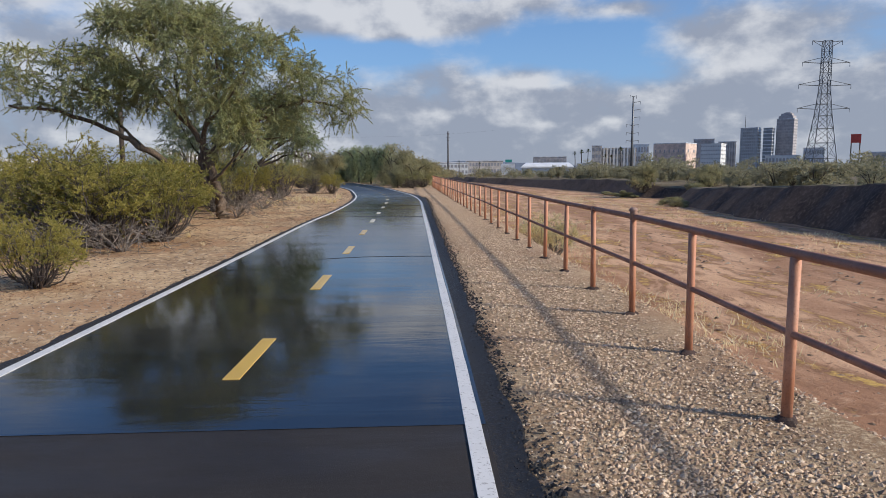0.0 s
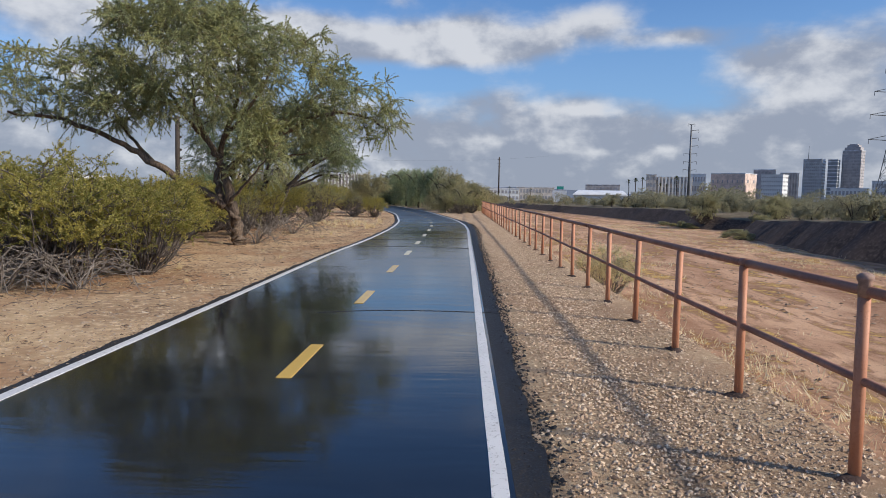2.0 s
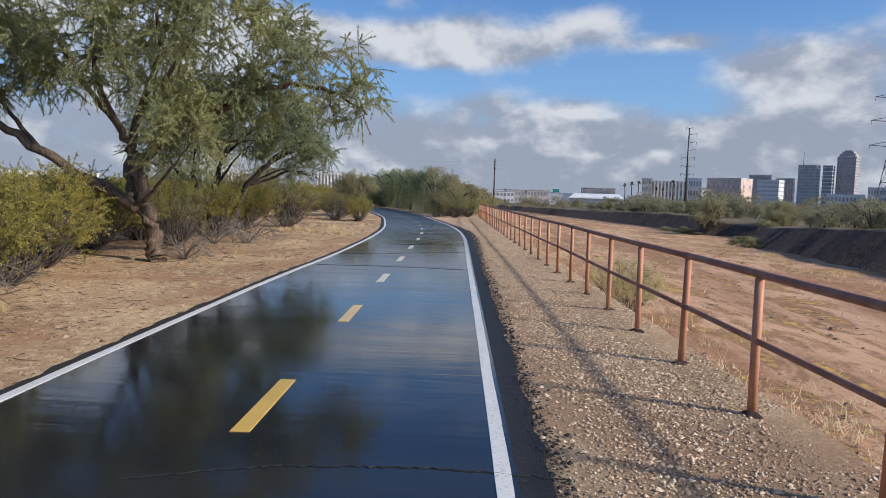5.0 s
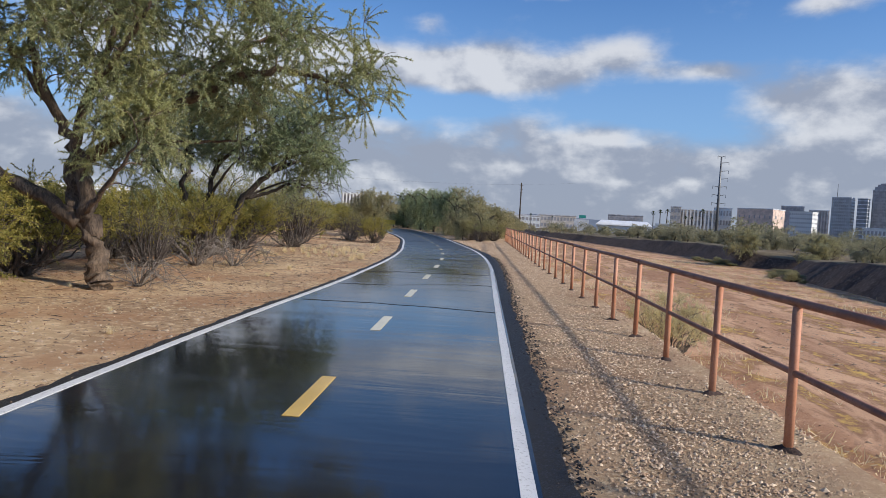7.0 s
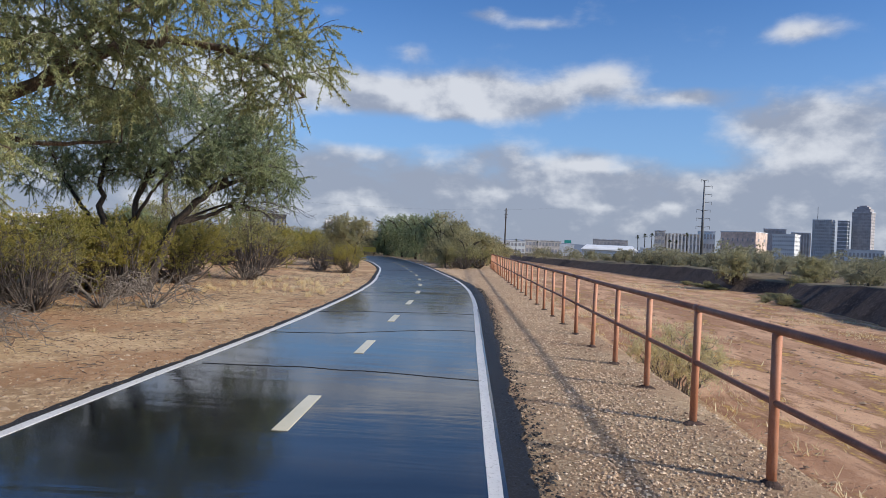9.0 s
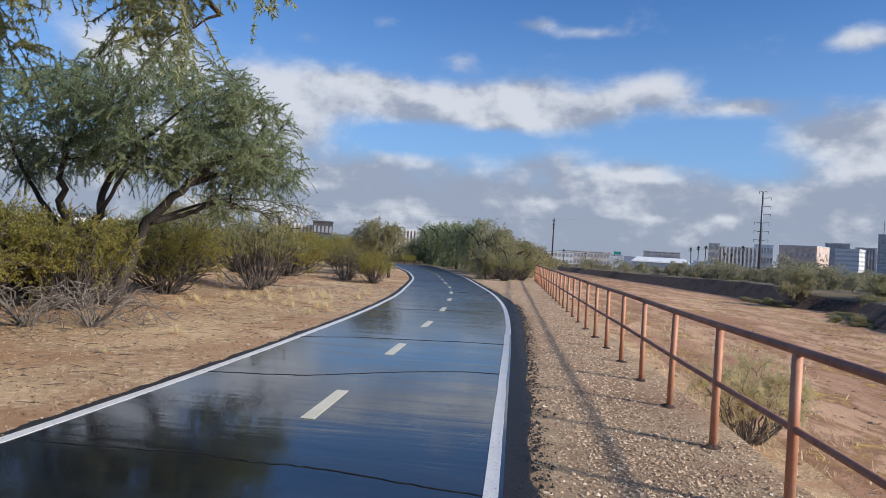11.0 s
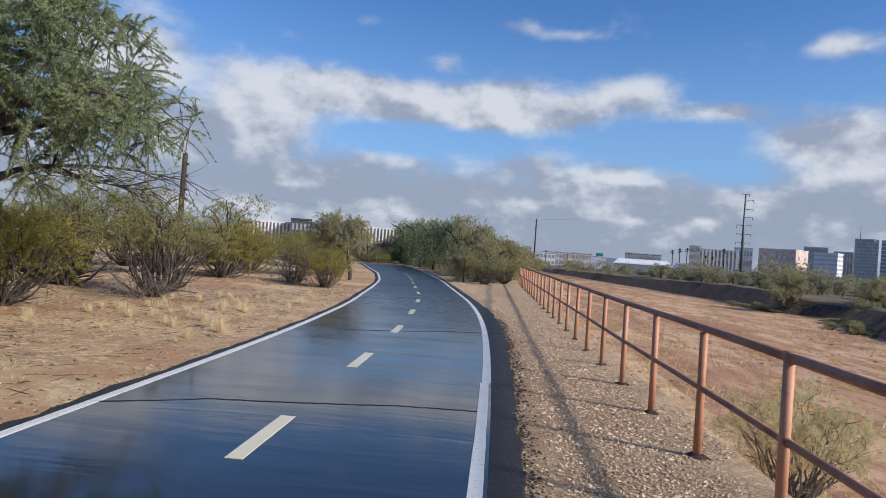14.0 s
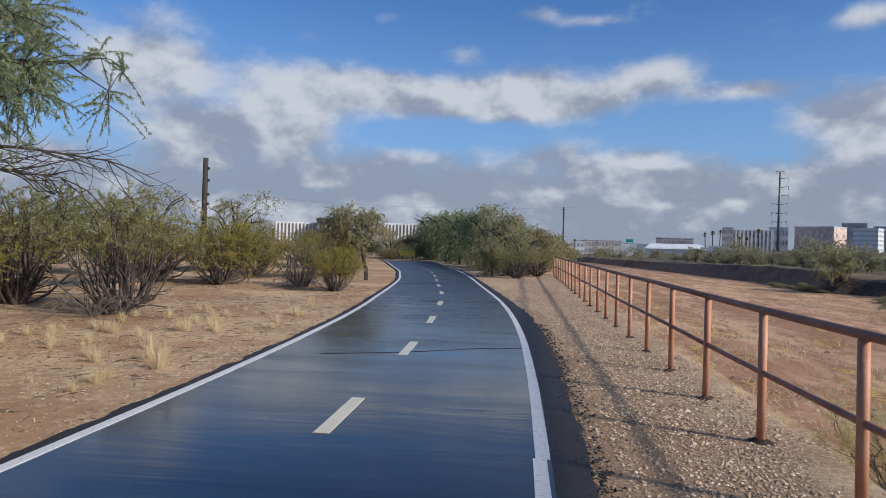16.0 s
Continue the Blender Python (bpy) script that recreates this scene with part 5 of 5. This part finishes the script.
# ---- town ----
def house(name, label, az0, az1, top, r, base=-1.6, wall=None, depth=18.0, rows=5, cols=8, pane=SOFTPANE, fins=None, turn=None, start=(0.07, 0.3), pane_h=0.5, pane_w=0.62, side_cols=4, roof=None):
    """A block that faces the path, between two bearings, with windows on the front and the sunlit end. top: degrees above the horizon."""
    mid = (az0 + az1) / 2
    x, y = polar(mid, r, start)
    w = r * math.tan(radians((az1 - az0) / 2))
    if turn is not None:
        lean = radians(abs(mid + turn))
        w = (w - depth * math.sin(lean) / 2) / math.cos(lean)
    h = 1.5 + r * math.tan(radians(top)) - base
    ob = thing(name, label, "building", at=(x, y, base, 0, 0, -mid if turn is None else turn))
    m = Mesh()
    m.box(-w, w, 0, depth, -1, h)
    body = part("wall", m, wall, ob)
    m = Mesh()
    m.box(-w - 0.25, w + 0.25, -0.25, depth + 0.25, h + 0.01, h + 0.7)
    part("roof", m, roof or GREYWALL, ob)
    made = None
    for i in range(rows):
        for j in range(cols):
            cw, ch = 2 * w / cols, h / rows
            if made is None:
                m = Mesh()
                m.box(-cw * pane_w / 2, cw * pane_w / 2, -0.15, 0.25, -ch * pane_h / 2, ch * pane_h / 2)
                made = m.mesh("window", pane)
            o = part("window", made, pane, body)
            o.matrix_basis = pose(-w + (j + 0.5) * cw, 0, (i + 0.5) * ch)
    made = None
    for i in range(rows):
        for j in range(side_cols):
            cw, ch = depth / side_cols, h / rows
            if made is None:
                m = Mesh()
                m.box(-0.25, 0.15, -cw * pane_w / 2, cw * pane_w / 2, -ch * pane_h / 2, ch * pane_h / 2)
                made = m.mesh("window", pane)
            o = part("window", made, pane, body)
            o.matrix_basis = pose(w, (j + 0.5) * cw, (i + 0.5) * ch)
    if fins:
        count, mat, reach = fins
        fw = 2 * w / count
        m = Mesh()
        m.box(-fw * 0.22, fw * 0.22, -reach, -0.16, -0.5, h + 0.4)
        fin_mesh = m.mesh("fin", mat)
        for j in range(count):
            o = part("fin", fin_mesh, mat, body)
            o.matrix_basis = pose(-w + (j + 0.5) * fw, 0, 0)
    return ob, w, h


def build_town():
    house("office_tower", "pale grey ribbed office tower with a rooftop mast", 27.05, 28.55, 3.15, 1000, wall=GREYWALL, rows=14, cols=9, fins=(10, CONCRETE, 0.8), depth=20, turn=-40)
    x, y = polar(27.5, 1005)
    mast = thing("roof_mast", "thin antenna mast on the grey tower", "antenna", at=(x, y, 54.5))
    m = Mesh()
    m.tube([(0, 0, 0), (0, 0, 20)], (0.5, 0.2), 5)
    part("mast", m, STEEL, mast)
    house("glass_tower", "dark glass office tower", 28.72, 29.5, 3.1, 990, wall=DARKGLASS, rows=12, cols=5, pane=GREYWALL, pane_h=0.25, pane_w=0.95, depth=14, turn=-40)
    ob, w, h = house("stepped_tower", "brown-grey tower with a stepped crown", 29.55, 31.0, 3.75, 1000, wall=BROWNGLASS, rows=18, cols=10, pane_h=0.45, pane_w=0.6, depth=18, turn=-45)
    for k, (s, z0, z1) in enumerate(((0.84, 0.7, 4.5), (0.62, 4.52, 7.5), (0.4, 7.52, 9.0))):
        m = Mesh()
        m.box(-w * s, w * s, 1.5 + k * 2, 16.5 - k * 2, h + z0, h + z1)
        part("crown_step", m, BROWNGLASS, ob)
    house("salmon_block", "long salmon stucco building with a sunlit end wall", 20.2, 23.6, 2.05, 620, wall=PINK, rows=2, cols=7, pane_h=0.2, pane_w=0.25, depth=26, side_cols=2, turn=-44)
    house("brown_block", "brown office block behind the white one", 23.75, 25.3, 2.35, 700, wall=BROWNGLASS, rows=6, cols=6, depth=20)
    house("white_grid_block", "white office block with a grid of small windows", 24.1, 26.0, 1.95, 600, wall=WHITEWALL, rows=7, cols=12, pane_h=0.38, pane_w=0.42, depth=16, roof=WHITEWALL, turn=-40)
    house("striped_block", "grey block with pale vertical fins", 25.6, 26.9, 2.1, 640, wall=BROWNGLASS, rows=4, cols=5, fins=(7, CONCRETE, 1.2), depth=18)
    house("beige_fin_block", "beige building with pale vertical fins", 16.3, 19.3, 1.75, 620, wall=BEIGE, rows=3, cols=10, fins=(11, WHITEWALL, 1.4), depth=30)
    house("beige_corner_block", "beige stucco corner building", 15.7, 16.5, 1.95, 600, wall=BEIGE, rows=4, cols=3, depth=16)
    house("white_long_block", "pale long building behind the steel pole", 19.0, 20.3, 2.0, 660, wall=WHITEWALL, rows=3, cols=6, depth=20)
    house("grey_low_block", "low grey building on the skyline", 31.6, 33.0, 1.5, 640, wall=GREYWALL, rows=3, cols=8, depth=20)
    house("white_low_block", "low white building behind the trees", 29.0, 31.4, 0.95, 560, wall=WHITEWALL, rows=2, cols=10, depth=20)
    house("low_sheds", "low dark roofed sheds on the skyline", 5.0, 8.2, 0.75, 520, wall=BEIGE, rows=2, cols=12, depth=20)
    house("low_brown_sheds", "low brown sheds on the skyline", 10.8, 13.6, 1.05, 560, wall=BROWNGLASS, rows=2, cols=10, depth=20)
    house("low_white_sheds", "low white sheds on the skyline", 2.4, 5.2, 0.6, 450, wall=WHITEWALL, rows=2, cols=9, depth=14)
    house("small_white_house", "small white building beside the white hall", 14.5, 15.9, 0.45, 420, wall=WHITEWALL, rows=1, cols=6, depth=10)
    house("right_low_block", "long low building beyond the pylon", 35.5, 41, 1.1, 520, wall=BEIGE, rows=2, cols=16, depth=20)
    # long white hall with a vaulted roof
    x, y = polar(12.0, 380)
    hall = thing("white_hall", "long low hall with a bright white curved roof", "building", at=(x, y, -1.6, 0, 0, -12))
    m = Mesh()
    m.box(-14.5, 14.5, 0, 16, -0.5, 4.4)
    part("wall", m, WHITEWALL, hall)
    s = np.linspace(0, math.pi, 13)
    prof = [(0, -1 + 18 * (1 - math.cos(v)) / 2, 4.42 + 2.8 * math.sin(v)) for v in s]
    pts = [(-15.2 + 3.0 * (p[2] - 4.42) / 2.8, p[1], p[2]) for p in prof] + [(15.2 - 3.0 * (p[2] - 4.42) / 2.8, p[1], p[2]) for p in prof]
    m = Mesh()
    m.add(pts, [(i, i + 13, i + 14, i + 1) for i in range(12)] + [tuple(range(13)), tuple(range(13, 26))[::-1]])
    part("roof", m, BRIGHT, hall)
    # signs
    x, y = polar(34.9, 400)
    sign = thing("red_sign", "square red sign board on two tall posts", "sign", at=(x, y, -1.6, 0, 0, -35))
    m = Mesh()
    m.box(-1.9, 2.6, -0.3, 0.3, 16.0, 20.4)
    part("board", m, REDSIGN, sign)
    for px in (-1.6, 2.2):
        m = Mesh()
        m.tube([(px, 0.5, -0.5), (px, 0.5, 18)], 0.3, 6)
        part("post", m, POLEWOOD, sign)
    x, y = polar(8.7, 430)
    sign = thing("teal_sign", "teal green rooftop sign on the skyline", "sign", at=(x, y, -1.6, 0, 0, -9))
    m = Mesh()
    m.box(-5, 4, 0, 6, -0.5, 7.2)
    part("base", m, GREYWALL, sign)
    m = Mesh()
    m.box(-2.2, 2.0, -0.4, 0.4, 8.0, 9.8)
    part("board", m, TEAL, sign)
    for px in (-2.5, 2):
        m = Mesh()
        m.tube([(px * 0.7, 0.6, 7), (px * 0.7, 0.6, 9.6)], 0.2, 5)
        part("post", m, STEEL, sign)
    # buildings seen past the bend of the path
    eye = (0.47, 25.8)
    house("white_fin_block", "dark building fronted by tall white vertical fins", -12.6, -8.4, 1.7, 300, base=-0.5, wall=BROWNGLASS, rows=2, cols=10, fins=(14, WHITEWALL, 1.6), depth=14, start=eye)
    house("white_low_office", "long low building with white fins behind the bushes", -21.2, -17.6, 1.55, 300, base=-0.5, wall=BROWNGLASS, rows=2, cols=14, fins=(12, WHITEWALL, 1.2), depth=14, start=eye)
    house("dark_block", "dark flat-roofed office block behind trees", -17.7, -16.0, 1.95, 290, base=-0.5, wall=DARKWALL, rows=2, cols=5, pane=DARKGLASS, depth=14, start=eye, roof=DARKWALL)
    house("pale_far_block", "pale building behind the bushes", -40, -30, 0.95, 330, base=-0.5, wall=WHITEWALL, rows=2, cols=16, depth=14, start=eye)


build_town()


def build_palms():
    rng = np.random.default_rng(33)
    first = None
    for az, r, h in ((14.3, 470, 15.5), (14.85, 470, 16.5), (15.4, 475, 17.2), (18.05, 480, 18.5), (16.8, 500, 14), (17.3, 500, 13.5), (4.4, 420, 9), (6.2, 430, 8), (31.9, 500, 9)):
        x, y = polar(az, r)
        if first is None:
            first = thing("palm_tree", "tall thin palm with a dark round crown on the skyline", "palm", "palms on the skyline")
            m = Mesh()
            m.tube([(0, 0, -0.03), (0.02, 0, 0.5), (0, 0, 0.93)], (0.022, 0.018, 0.016), 6)
            part("trunk", m, DARKBARK, first)
            m = Mesh()
            for i in range(34):
                a, e = rng.random() * 6.28, rng.normal(0.35, 0.6)
                d = np.array((math.cos(a) * math.cos(e), math.sin(a) * math.cos(e), math.sin(e)))
                s = np.array((-math.sin(a), math.cos(a), 0)) * 0.018
                p0 = np.array((0, 0, 0.93))
                p1, p2 = p0 + d * 0.07, p0 + d * 0.13 - np.array((0, 0, 0.035))
                m.quads(np.array([[p0 - s * 0.3, p0 + s * 0.3, p1 + s, p1 - s], [p1 - s, p1 + s, p2 + s * 0.2, p2 - s * 0.2]]))
            part("crown", m, PALMLEAF, first)
            first.matrix_basis = pose(x, y, -1.5) @ Matrix.Diagonal((h, h, h, 1))
        else:
            copy_thing(first, Matrix()).matrix_basis = pose(x, y, -1.5, 0, 0, az * 77) @ Matrix.Diagonal((h, h, h, 1))


build_palms()


# ---- small things by the bend ----
def build_markers():
    post = thing("marker_post", "slim pale yellow marker post beside the path", "marker post", at=(-9.3, 66.0, -0.05))
    m = Mesh()
    m.tube([(0, 0, -0.1), (0, 0, 0.95), (0, 0, 1.0)], (0.05, 0.05, 0.02), 8)
    part("post", m, YELLOWPAINT, post, smooth=True)
    sign = thing("yellow_barrier", "small yellow warning board at the end of the path", "barrier", at=(-10.2, 87.5, -0.05, 0, 0, 8))
    m = Mesh()
    m.box(-0.7, 0.7, -0.03, 0.03, 0.45, 0.95)
    part("board", m, YELLOWPAINT, sign)
    for px in (-0.5, 0.5):
        m = Mesh()
        m.tube([(px, 0.06, -0.1), (px, 0.06, 0.95)], 0.035, 6)
        part("post", m, POLEWOOD, sign)
    wire = thing("overhead_wire", "thin dark overhead wires strung from the old pole", "wire", at=(0, 0, 0))
    for k, z in enumerate((11.0,)):
        s = np.linspace(0, 1, 16)
        m = Mesh()
        m.tube(np.stack([-65.4 + 95 * s, 158 + 60 * s, z + 0.6 + (3.0 - k) * s - 9 * s * (1 - s)], 1), 0.008, 4)
        part("cable", m, POLEWOOD, wire)
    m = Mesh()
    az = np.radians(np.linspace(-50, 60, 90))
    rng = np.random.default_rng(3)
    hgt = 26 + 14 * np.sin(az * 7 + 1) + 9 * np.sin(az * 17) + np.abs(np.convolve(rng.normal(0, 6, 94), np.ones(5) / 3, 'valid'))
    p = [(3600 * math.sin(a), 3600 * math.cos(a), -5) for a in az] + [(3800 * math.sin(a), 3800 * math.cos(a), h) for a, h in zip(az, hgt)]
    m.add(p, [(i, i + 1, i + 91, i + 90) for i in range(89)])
    tagged(new("backdrop", m.mesh("backdrop", HILL)), "low hills on the horizon with haze painted into their blue colour", "hills", "", "structure")


build_markers()
